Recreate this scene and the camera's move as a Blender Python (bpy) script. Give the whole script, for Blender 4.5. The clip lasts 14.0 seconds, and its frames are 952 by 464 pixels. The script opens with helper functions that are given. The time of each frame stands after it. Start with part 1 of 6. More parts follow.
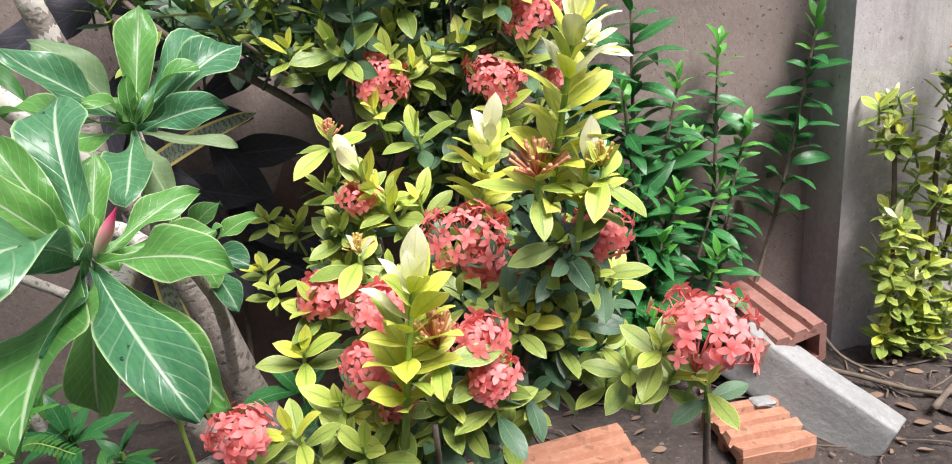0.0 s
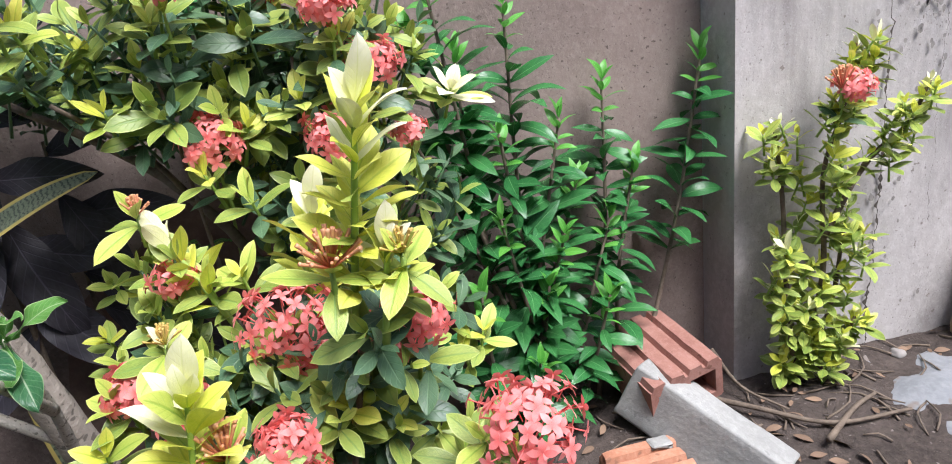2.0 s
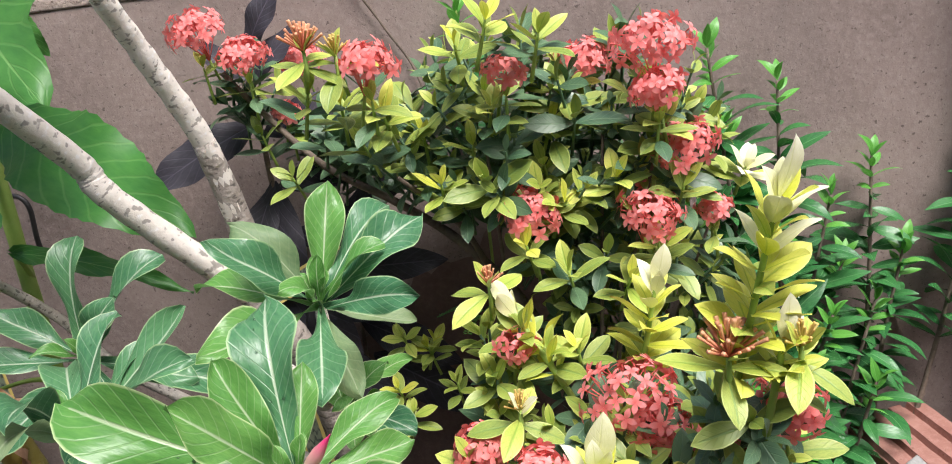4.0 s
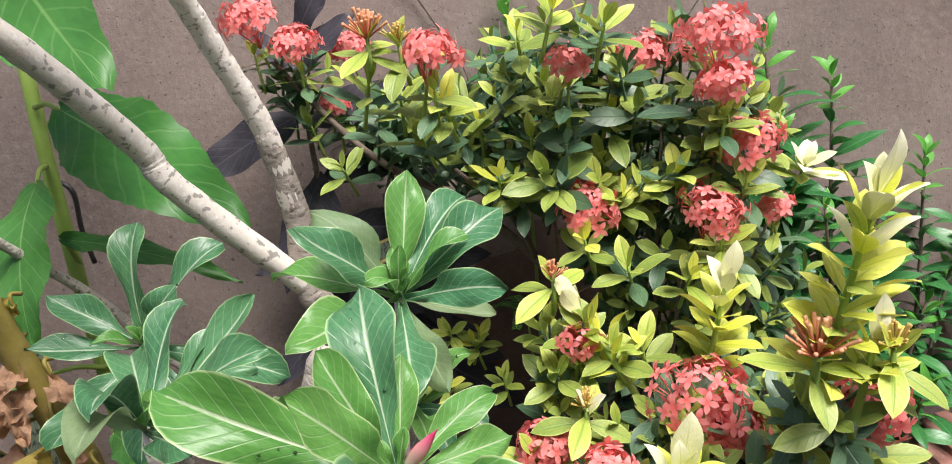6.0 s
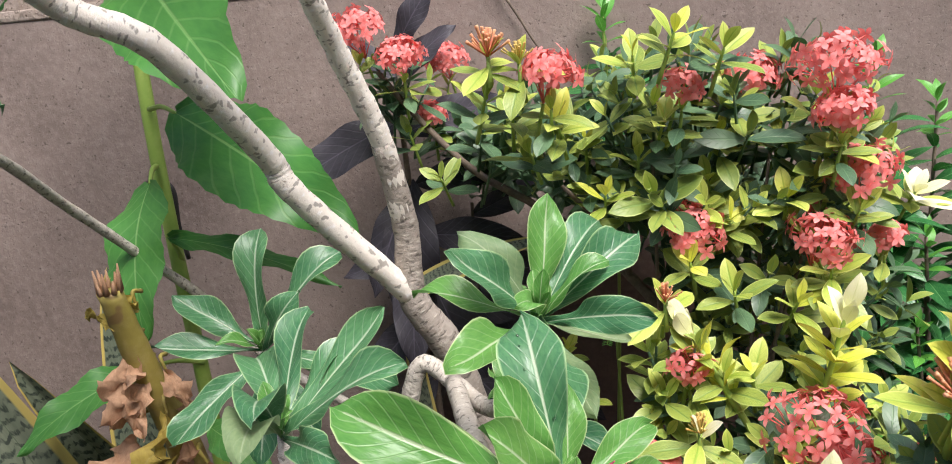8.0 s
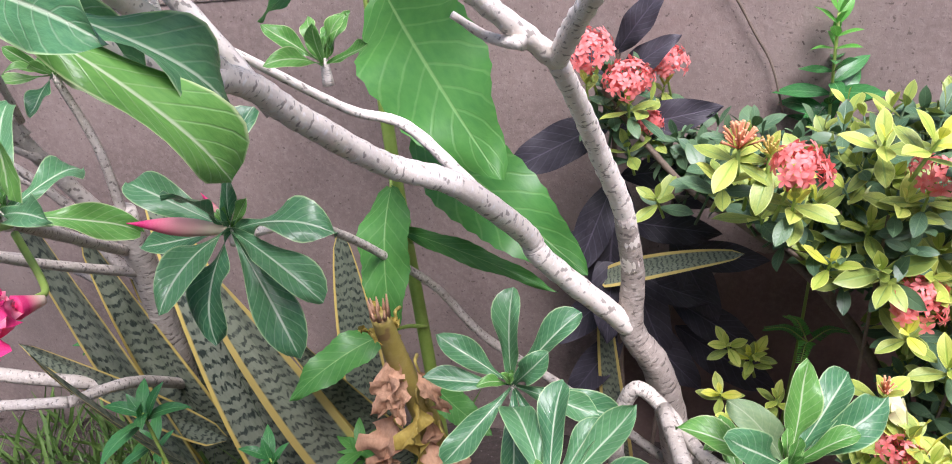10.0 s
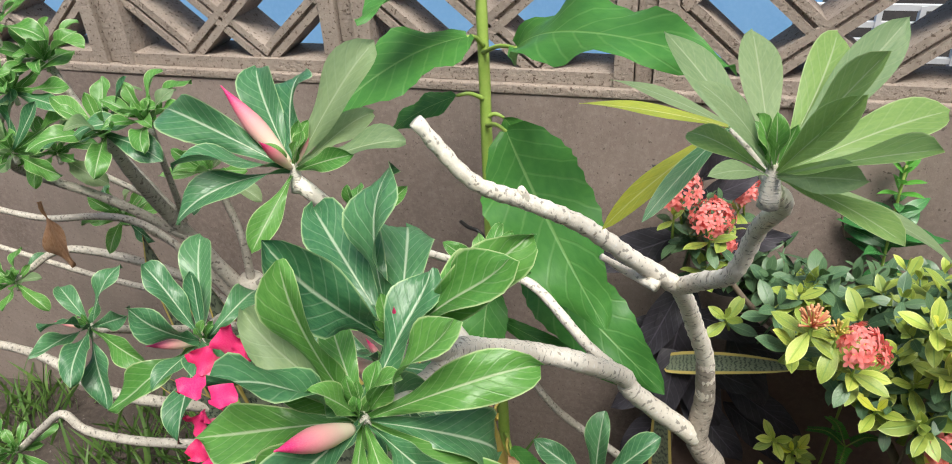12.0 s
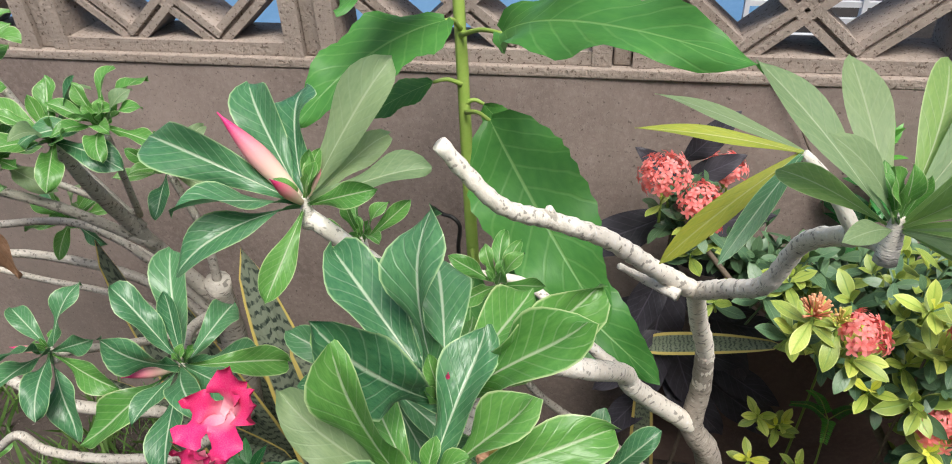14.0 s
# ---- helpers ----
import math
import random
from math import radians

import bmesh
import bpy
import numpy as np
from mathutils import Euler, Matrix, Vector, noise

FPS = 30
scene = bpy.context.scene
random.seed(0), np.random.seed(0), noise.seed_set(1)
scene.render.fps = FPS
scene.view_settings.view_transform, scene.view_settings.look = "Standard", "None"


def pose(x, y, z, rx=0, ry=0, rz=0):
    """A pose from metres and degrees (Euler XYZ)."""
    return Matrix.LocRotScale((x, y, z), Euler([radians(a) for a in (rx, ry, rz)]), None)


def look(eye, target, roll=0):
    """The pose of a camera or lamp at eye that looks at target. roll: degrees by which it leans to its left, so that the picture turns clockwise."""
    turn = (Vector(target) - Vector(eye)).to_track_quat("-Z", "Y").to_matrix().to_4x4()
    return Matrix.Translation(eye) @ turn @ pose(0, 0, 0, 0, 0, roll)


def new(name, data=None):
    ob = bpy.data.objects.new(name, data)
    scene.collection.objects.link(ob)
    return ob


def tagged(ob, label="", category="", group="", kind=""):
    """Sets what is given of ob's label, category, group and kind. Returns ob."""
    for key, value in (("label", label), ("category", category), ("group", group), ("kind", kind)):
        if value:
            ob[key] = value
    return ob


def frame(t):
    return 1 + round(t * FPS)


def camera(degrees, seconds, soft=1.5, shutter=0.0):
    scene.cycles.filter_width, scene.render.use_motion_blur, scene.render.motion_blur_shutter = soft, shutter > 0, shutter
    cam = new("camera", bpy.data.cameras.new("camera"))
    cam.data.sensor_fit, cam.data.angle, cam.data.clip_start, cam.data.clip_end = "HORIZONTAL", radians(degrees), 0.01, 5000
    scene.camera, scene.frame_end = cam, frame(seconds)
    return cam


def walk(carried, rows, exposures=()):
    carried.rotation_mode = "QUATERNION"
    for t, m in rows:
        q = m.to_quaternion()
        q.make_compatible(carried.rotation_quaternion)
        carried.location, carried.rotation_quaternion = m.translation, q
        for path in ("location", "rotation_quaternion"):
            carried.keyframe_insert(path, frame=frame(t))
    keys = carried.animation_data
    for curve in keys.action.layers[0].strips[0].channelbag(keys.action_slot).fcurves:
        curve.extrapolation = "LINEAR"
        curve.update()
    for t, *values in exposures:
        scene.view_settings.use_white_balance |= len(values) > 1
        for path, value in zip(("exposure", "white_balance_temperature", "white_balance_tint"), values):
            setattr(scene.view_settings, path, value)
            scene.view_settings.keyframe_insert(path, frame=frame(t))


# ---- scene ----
cam = camera(66.60, 14.0, 1.0)
PATH = [
    (0, (0.4710, 0.3055, 0.7993), (0.6026, 1.2313, 0.4449), -6.59),
    (0.5, (0.4700, 0.3054, 0.7984), (0.6001, 1.2315, 0.4442), -6.38),
    (1, (0.4760, 0.3060, 0.8009), (0.6068, 1.2318, 0.4463), -6.33),
    (1.5, (0.5323, 0.3154, 0.8062), (0.6951, 1.2364, 0.4521), -7.44),
    (2, (0.6002, 0.3452, 0.8244), (0.7962, 1.2614, 0.4748), -7.39),
    (2.5, (0.6560, 0.3506, 0.8567), (0.8778, 1.2677, 0.5255), -7.22),
    (3, (0.5872, 0.3583, 0.8558), (0.7249, 1.2981, 0.5430), -7.57),
    (3.5, (0.4874, 0.3550, 0.8711), (0.5136, 1.3136, 0.5878), -8.88),
    (4, (0.4217, 0.3595, 0.8775), (0.4403, 1.3255, 0.6196), -7.73),
    (4.2, (0.3982, 0.3544, 0.8758), (0.4137, 1.3235, 0.6295), -7.18),
    (6.3, (0.3676, 0.3732, 0.8778), (0.3640, 1.3382, 0.6156), -6.81),
    (6.5, (0.3619, 0.3712, 0.8785), (0.3539, 1.3361, 0.6162), -6.23),
    (7, (0.3458, 0.3647, 0.8929), (0.3331, 1.3352, 0.6522), -5.64),
    (7.5, (0.3282, 0.3691, 0.8923), (0.2961, 1.3378, 0.6462), -5.46),
    (7.7, (0.3199, 0.3681, 0.8953), (0.2816, 1.3371, 0.6511), -5.46),
    (9.8, (0.2140, 0.3831, 1.1197), (-0.0177, 1.2414, 0.6618), -7.21),
    (10, (0.2058, 0.3746, 1.1807), (-0.0284, 1.2286, 0.7160), -6.59),
    (10.5, (0.2017, 0.3404, 1.3452), (-0.0596, 1.1787, 0.8667), -5.30),
    (11, (0.1726, 0.3421, 1.3905), (-0.0876, 1.1651, 0.8856), -4.16),
    (11.5, (0.1444, 0.3397, 1.4262), (-0.1132, 1.1588, 0.9137), -3.82),
    (12, (0.1199, 0.3369, 1.4553), (-0.1407, 1.1517, 0.9375), -3.43),
    (12.5, (0.0927, 0.3339, 1.4490), (-0.1730, 1.1413, 0.9221), -3.25),
    (13, (0.0803, 0.3435, 1.4303), (-0.1828, 1.1370, 0.8816), -2.72),
    (13.5, (0.0660, 0.3666, 1.4296), (-0.1794, 1.1572, 0.8685), -2.54),
    (14, (0.0456, 0.3872, 1.4727), (-0.1342, 1.1914, 0.9062), -2.90),
]
walk(cam, [(t, look(eye, target, roll)) for t, eye, target, roll in PATH],
     exposures=[(0, 0.53, 6050, 14), (2.2, 0.51, 5800, 14), (3.2, 0.42, 6050, 15), (4.2, 0.38, 6150, 15), (6.3, 0.36, 6250, 14), (7.7, 0.36, 6250, 14), (9.6, 0.62, 5850, 25), (10.2, 0.50, 5900, 26), (10.7, 0.34, 6200, 30), (11.2, 0.22, 6450, 11), (12.2, 0.14, 6400, 6), (14, 0.11, 6300, 9)])

# ---- light ----
world = bpy.data.worlds.new("sky")
scene.world = world
world.use_nodes = True
wn = world.node_tree
sky = wn.nodes.new("ShaderNodeTexSky")
sky.sky_type = "NISHITA"
sky.sun_disc = False
sky.sun_elevation = radians(62)
sky.sun_rotation = radians(150)
sky.air_density, sky.dust_density = 1.0, 5.0
wn.links.new(sky.outputs[0], wn.nodes["Background"].inputs[0])
wn.nodes["Background"].inputs[1].default_value = 0.14
sun_data = bpy.data.lights.new("sun", "SUN")
sun_data.energy, sun_data.angle, sun_data.color = 3.9, radians(28), (1.0, 0.955, 0.88)
sun = new("sun", sun_data)
sun.matrix_world = look((1.5, -0.9, 4.9), (0.3, 1.2, 0.4))


# ---- materials ----
def material(name):
    m = bpy.data.materials.new(name)
    m.use_nodes = True
    return m, m.node_tree, m.node_tree.nodes["Principled BSDF"]


def node(tree, kind, **values):
    n = tree.nodes.new(kind)
    for key, value in values.items():
        n.inputs[key].default_value = value
    return n


def math_node(tree, op, a, b=0.0, clamp=False):
    n = tree.nodes.new("ShaderNodeMath")
    n.operation, n.use_clamp = op, clamp
    for i, v in enumerate((a, b)):
        if isinstance(v, (int, float)):
            n.inputs[i].default_value = v
        else:
            tree.links.new(v, n.inputs[i])
    return n.outputs[0]


def mix(tree, fac, a, b, blend="MIX"):
    n = tree.nodes.new("ShaderNodeMix")
    n.data_type, n.blend_type = "RGBA", blend
    for i, v in ((0, fac), (6, a), (7, b)):
        if isinstance(v, (int, float)):
            n.inputs[i].default_value = v
        elif isinstance(v, tuple):
            n.inputs[i].default_value = (*v, 1)
        else:
            tree.links.new(v, n.inputs[i])
    return n.outputs[2]


def ramp(tree, v, lo, hi):
    n = tree.nodes.new("ShaderNodeMapRange")
    n.inputs[1].default_value, n.inputs[2].default_value = lo, hi
    tree.links.new(v, n.inputs[0])
    return n.outputs[0]


def noise_tex(tree, scale, detail=4.0, coords="Object", rough=0.55, stretch=None):
    tc = tree.nodes.new("ShaderNodeTexCoord")
    n = node(tree, "ShaderNodeTexNoise", Scale=scale, Detail=detail, Roughness=rough)
    if stretch:
        mp = tree.nodes.new("ShaderNodeMapping")
        mp.inputs["Scale"].default_value = stretch
        tree.links.new(tc.outputs[coords], mp.inputs[0])
        tree.links.new(mp.outputs[0], n.inputs["Vector"])
    else:
        tree.links.new(tc.outputs[coords], n.inputs["Vector"])
    return n.outputs[0]


def bump(tree, shader, height, strength, distance):
    n = node(tree, "ShaderNodeBump", Strength=strength, Distance=distance)
    tree.links.new(height, n.inputs["Height"])
    tree.links.new(n.outputs[0], shader.inputs["Normal"])
    return n


def leaf_material(name, dark, light, rib, rib_width=0.08, gloss=0.38, veins=9.0, vein_strength=0.25, glow=0.25, edge=None, tip=None, bands=None, spread=0.5):
    """A leaf blade: midrib, side veins, mottling, and some light passing through."""
    m, t, p = material(name)
    uv = t.nodes.new("ShaderNodeUVMap")
    sep = t.nodes.new("ShaderNodeSeparateXYZ")
    t.links.new(uv.outputs[0], sep.inputs[0])
    across = math_node(t, "ABSOLUTE", math_node(t, "MULTIPLY", math_node(t, "SUBTRACT", sep.outputs[0], 0.5), 2.0))
    along = sep.outputs[1]
    info, geo = t.nodes.new("ShaderNodeObjectInfo"), t.nodes.new("ShaderNodeNewGeometry")
    rnd = math_node(t, "FRACT", math_node(t, "ADD", info.outputs["Random"], geo.outputs["Random Per Island"]))
    patch = noise_tex(t, 14.0, 3.0, "Generated")
    fac = math_node(t, "ADD", math_node(t, "MULTIPLY", rnd, spread), math_node(t, "MULTIPLY", ramp(t, patch, 0.3, 0.7), 1 - spread))
    col = mix(t, fac, dark, light)
    if tip:
        col = mix(t, math_node(t, "MULTIPLY", ramp(t, along, 0.35, 1.0), math_node(t, "ADD", 0.25, math_node(t, "MULTIPLY", rnd, 0.5))), col, tip)
    wave = math_node(t, "SINE", math_node(t, "MULTIPLY", math_node(t, "SUBTRACT", along, math_node(t, "MULTIPLY", across, 0.22)), veins * 6.2832))
    vein = ramp(t, wave, 0.86, 1.0)
    col = mix(t, math_node(t, "MULTIPLY", vein, vein_strength), col, rib)
    if bands:
        nz = noise_tex(t, 3.0, 3.0, "Generated", stretch=(5, 2.2, 1))
        wob = math_node(t, "ADD", math_node(t, "MULTIPLY", along, 190.0), math_node(t, "MULTIPLY", nz, 14.0))
        gap = noise_tex(t, 9.0, 2.0, "Generated", stretch=(4, 2, 1))
        col = mix(t, math_node(t, "MULTIPLY", ramp(t, math_node(t, "SINE", wob), 0.0, 0.6), ramp(t, gap, 0.32, 0.55)), col, bands)
    ribf = math_node(t, "SUBTRACT", 1.0, ramp(t, across, rib_width * 0.35, rib_width), True)
    ribf = math_node(t, "MULTIPLY", ribf, math_node(t, "SUBTRACT", 1.0, math_node(t, "MULTIPLY", along, 0.45)))
    col = mix(t, ribf, col, rib)
    if edge:
        col = mix(t, ramp(t, across, edge[1], edge[1] + 0.06), col, edge[0])
    t.links.new(col, p.inputs["Base Color"])
    p.inputs["Roughness"].default_value = gloss
    p.inputs["Specular IOR Level"].default_value = 0.45
    h = math_node(t, "SUBTRACT", math_node(t, "MULTIPLY", patch, 0.5), math_node(t, "ADD", math_node(t, "MULTIPLY", vein, 0.3), ribf))
    bump(t, p, h, 0.35, 0.002)
    tr = t.nodes.new("ShaderNodeBsdfTranslucent")
    t.links.new(mix(t, 0.6, col, (0.45, 0.62, 0.08), "MULTIPLY") if rib[1] < 0.45 and glow < 0.2 and light[1] < 0.4 else col, tr.inputs[0])
    mx = node(t, "ShaderNodeMixShader", Fac=glow)
    t.links.new(p.outputs[0], mx.inputs[1])
    t.links.new(tr.outputs[0], mx.inputs[2])
    t.links.new(mx.outputs[0], t.nodes["Material Output"].inputs[0])
    return m


def surface_material(name, colours, scale, rough=0.85, relief=0.4, depth=0.004, fine=60.0, streak=None, spots=None, metal=0.0, coords="Object", mould=None, grit=None):
    """Two scales of colour change and relief."""
    m, t, p = material(name)
    big = noise_tex(t, scale, 5.0, coords, 0.6, streak)
    small = noise_tex(t, fine, 6.0, coords, 0.65)
    info, geo = t.nodes.new("ShaderNodeObjectInfo"), t.nodes.new("ShaderNodeNewGeometry")
    col = mix(t, ramp(t, big, 0.32, 0.68), colours[0], colours[1])
    col = mix(t, math_node(t, "MULTIPLY", ramp(t, small, 0.45, 0.75), 0.55), col, colours[2])
    if spots:
        pits = noise_tex(t, spots[1], 2.0, coords, 0.5)
        col = mix(t, ramp(t, pits, spots[2], spots[2] + 0.05), col, spots[0])
    col = mix(t, math_node(t, "MULTIPLY", math_node(t, "FRACT", math_node(t, "ADD", info.outputs["Random"], geo.outputs["Random Per Island"])), 0.25), col, colours[0])
    height = math_node(t, "ADD", small, math_node(t, "MULTIPLY", big, 0.6))
    if mould:
        runs = noise_tex(t, mould[1], 6.0, coords, 0.65, (1.6, 1.0, 0.22))
        blot = noise_tex(t, mould[1] * 0.9, 3.0, coords, 0.5)
        mask = math_node(t, "MULTIPLY", ramp(t, runs, mould[2], mould[2] + 0.16), ramp(t, blot, 0.42, 0.62))
        col = mix(t, math_node(t, "MULTIPLY", mask, math_node(t, "ADD", 0.35, math_node(t, "MULTIPLY", small, 0.8)), True), col, mould[0])
    if grit:
        grains = noise_tex(t, grit[1], 2.0, coords, 0.5)
        col = mix(t, math_node(t, "MULTIPLY", ramp(t, grains, 0.66, 0.72), 0.7), col, grit[0])
        col = mix(t, math_node(t, "MULTIPLY", math_node(t, "SUBTRACT", 1.0, ramp(t, grains, 0.30, 0.38)), 0.3), col, colours[2])
        height = math_node(t, "SUBTRACT", height, math_node(t, "MULTIPLY", ramp(t, grains, 0.62, 0.75), 0.4))
    t.links.new(col, p.inputs["Base Color"])
    p.inputs["Roughness"].default_value, p.inputs["Metallic"].default_value = rough, metal
    bump(t, p, height, relief, depth)
    return m


def bark_material(name, colours, scale, rough, relief, depth, fine, spots):
    """Smooth pale bark with short dark scars lying across the limb."""
    m = surface_material(name, colours, scale, rough, relief, depth, fine, spots=spots)
    t = m.node_tree
    p = t.nodes["Principled BSDF"]
    uv = t.nodes.new("ShaderNodeUVMap")
    mp = t.nodes.new("ShaderNodeMapping")
    mp.inputs["Scale"].default_value = (7.0, 48.0, 1.0)
    t.links.new(uv.outputs[0], mp.inputs[0])
    n = node(t, "ShaderNodeTexNoise", Scale=1.0, Detail=2.0)
    t.links.new(mp.outputs[0], n.inputs["Vector"])
    old = p.inputs["Base Color"].links[0].from_socket
    t.links.new(mix(t, math_node(t, "MULTIPLY", ramp(t, n.outputs[0], 0.585, 0.64), 0.75), mix(t, math_node(t, "MULTIPLY", math_node(t, "SUBTRACT", 1.0, ramp(t, n.outputs[0], 0.30, 0.40)), 0.6), old, tuple(min(0.9, c * 1.15) for c in colours[2])), tuple(c * 0.30 for c in colours[0])), p.inputs["Base Color"])
    old_h = t.nodes["Bump"].inputs["Height"].links[0].from_socket
    t.links.new(math_node(t, "SUBTRACT", old_h, math_node(t, "MULTIPLY", n.outputs[0], 0.7)), t.nodes["Bump"].inputs["Height"])
    return m


def petal_material(name, base, end, glow=0.3, fade=(0.12, 0.6)):
    m, t, p = material(name)
    uv = t.nodes.new("ShaderNodeUVMap")
    sep = t.nodes.new("ShaderNodeSeparateXYZ")
    t.links.new(uv.outputs[0], sep.inputs[0])
    info, geo = t.nodes.new("ShaderNodeObjectInfo"), t.nodes.new("ShaderNodeNewGeometry")
    rnd = math_node(t, "FRACT", math_node(t, "ADD", info.outputs["Random"], geo.outputs["Random Per Island"]))
    col = mix(t, ramp(t, sep.outputs[1], *fade), base, end)
    col = mix(t, math_node(t, "MULTIPLY", rnd, 0.6), col, (0.95, 0.62, 0.62), "MULTIPLY")
    col = mix(t, math_node(t, "MULTIPLY", ramp(t, noise_tex(t, 40.0, 3.0, "Generated"), 0.4, 0.7), 0.15), col, (0.98, 0.62, 0.60))
    t.links.new(col, p.inputs["Base Color"])
    p.inputs["Roughness"].default_value = 0.55
    tr = t.nodes.new("ShaderNodeBsdfTranslucent")
    t.links.new(col, tr.inputs[0])
    mx = node(t, "ShaderNodeMixShader", Fac=glow)
    t.links.new(p.outputs[0], mx.inputs[1])
    t.links.new(tr.outputs[0], mx.inputs[2])
    t.links.new(mx.outputs[0], t.nodes["Material Output"].inputs[0])
    return m


M_ADEN = leaf_material("adenium_leaf", (0.034, 0.140, 0.062), (0.115, 0.280, 0.115), (0.56, 0.66, 0.48), 0.075, 0.30, 11.0, 0.16, 0.18, edge=((0.36, 0.52, 0.26), 0.92))
M_ADEN_Y = leaf_material("adenium_young_leaf", (0.080, 0.26, 0.050), (0.18, 0.40, 0.090), (0.60, 0.70, 0.46), 0.07, 0.30, 11.0, 0.16, 0.32, edge=((0.52, 0.66, 0.32), 0.92))
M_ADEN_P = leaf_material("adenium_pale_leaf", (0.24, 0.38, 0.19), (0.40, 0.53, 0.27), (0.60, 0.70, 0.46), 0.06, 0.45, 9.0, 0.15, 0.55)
# paler copy of the leaf: light coming through it is put into the colour
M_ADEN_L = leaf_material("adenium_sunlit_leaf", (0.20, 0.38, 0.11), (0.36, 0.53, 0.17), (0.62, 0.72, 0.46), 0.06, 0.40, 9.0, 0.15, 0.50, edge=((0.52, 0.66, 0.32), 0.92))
M_ADEN_O = leaf_material("adenium_yellowing_leaf", (0.26, 0.36, 0.05), (0.52, 0.50, 0.06), (0.60, 0.62, 0.25), 0.08, 0.45, 7.0, 0.15, 0.30)
M_IX = (leaf_material("ixora_young_leaf", (0.31, 0.43, 0.055), (0.49, 0.57, 0.11), (0.25, 0.40, 0.05), 0.16, 0.42, 8.0, 0.30, 0.14, tip=(0.66, 0.70, 0.16), edge=((0.60, 0.66, 0.18), 0.86)),
        leaf_material("ixora_mid_leaf", (0.17, 0.26, 0.045), (0.38, 0.46, 0.09), (0.18, 0.30, 0.07), 0.14, 0.40, 8.0, 0.25, 0.10, edge=((0.42, 0.50, 0.14), 0.86)),
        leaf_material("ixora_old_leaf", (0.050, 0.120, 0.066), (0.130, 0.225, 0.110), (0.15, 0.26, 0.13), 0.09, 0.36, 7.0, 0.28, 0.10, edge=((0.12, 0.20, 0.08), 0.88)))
M_CREAM = leaf_material("ixora_cream_leaf", (0.80, 0.81, 0.34), (0.88, 0.88, 0.58), (0.76, 0.78, 0.36), 0.08, 0.42, 8.0, 0.08, 0.10, tip=(0.90, 0.89, 0.76))
M_GREEN = leaf_material("shrub_leaf", (0.020, 0.115, 0.034), (0.068, 0.250, 0.066), (0.16, 0.38, 0.14), 0.06, 0.24, 8.0, 0.12, 0.12)
M_GREEN_Y = leaf_material("shrub_tip_leaf", (0.09, 0.34, 0.045), (0.16, 0.46, 0.07), (0.25, 0.55, 0.15), 0.07, 0.28, 8.0, 0.12, 0.25)
M_WEED = leaf_material("weed_leaf", (0.050, 0.20, 0.040), (0.095, 0.29, 0.055), (0.22, 0.42, 0.13), 0.040, 0.42, 9.0, 0.28, 0.25)
M_DARK = leaf_material("purple_leaf", (0.024, 0.022, 0.030), (0.058, 0.054, 0.068), (0.10, 0.09, 0.12), 0.05, 0.55, 10.0, 0.35, 0.06)
M_LIME = leaf_material("ixora_lime_leaf", (0.60, 0.67, 0.045), (0.80, 0.81, 0.12), (0.46, 0.57, 0.05), 0.13, 0.42, 7.0, 0.22, 0.20, tip=(0.82, 0.81, 0.22), edge=((0.74, 0.75, 0.20), 0.88))
M_SANS = leaf_material("snake_plant_leaf", (0.15, 0.185, 0.125), (0.25, 0.285, 0.21), (0.14, 0.19, 0.11), 0.02, 0.45, 3.0, 0.0, 0.05, edge=((0.68, 0.54, 0.15), 0.84), bands=(0.035, 0.052, 0.042))
M_SANS_W = leaf_material("old_snake_plant_leaf", (0.20, 0.24, 0.16), (0.30, 0.34, 0.24), (0.14, 0.19, 0.11), 0.02, 0.40, 3.0, 0.0, 0.05, edge=((0.70, 0.56, 0.17), 0.70), bands=(0.075, 0.095, 0.075))
M_DRY = leaf_material("dry_leaf", (0.36, 0.19, 0.10), (0.64, 0.40, 0.25), (0.50, 0.32, 0.20), 0.05, 0.8, 6.0, 0.4, 0.12)
M_LITTER = leaf_material("litter_leaf", (0.12, 0.075, 0.05), (0.30, 0.20, 0.13), (0.26, 0.18, 0.12), 0.05, 0.8, 6.0, 0.4, 0.05)
M_OCHRE_LEAF = leaf_material("yellowed_leaf", (0.36, 0.27, 0.05), (0.58, 0.46, 0.10), (0.50, 0.42, 0.16), 0.05, 0.7, 6.0, 0.3, 0.2)
M_GRASS = leaf_material("grass_blade", (0.05, 0.13, 0.03), (0.16, 0.27, 0.06), (0.14, 0.24, 0.06), 0.05, 0.5, 2.0, 0.0, 0.2)
M_RED = petal_material("ixora_petal", (0.88, 0.19, 0.17), (0.95, 0.35, 0.33), 0.25)
M_ORANGE = petal_material("ixora_bud", (0.74, 0.20, 0.13), (0.85, 0.47, 0.24), 0.2)
M_YBUD = petal_material("ixora_green_bud", (0.48, 0.46, 0.07), (0.70, 0.56, 0.14), 0.15)
M_PINK = petal_material("adenium_petal", (0.88, 0.80, 0.60), (0.80, 0.022, 0.22), 0.2, (0.16, 0.70))
M_HOT = petal_material("adenium_flower", (0.92, 0.62, 0.68), (0.80, 0.008, 0.19), 0.2, (0.0, 0.5))
M_BARK = bark_material("adenium_bark", ((0.70, 0.64, 0.55), (0.83, 0.78, 0.70), (0.88, 0.85, 0.78)), 26.0, 0.75, 0.45, 0.0025, 160.0, spots=((0.30, 0.26, 0.20), 130.0, 0.70))
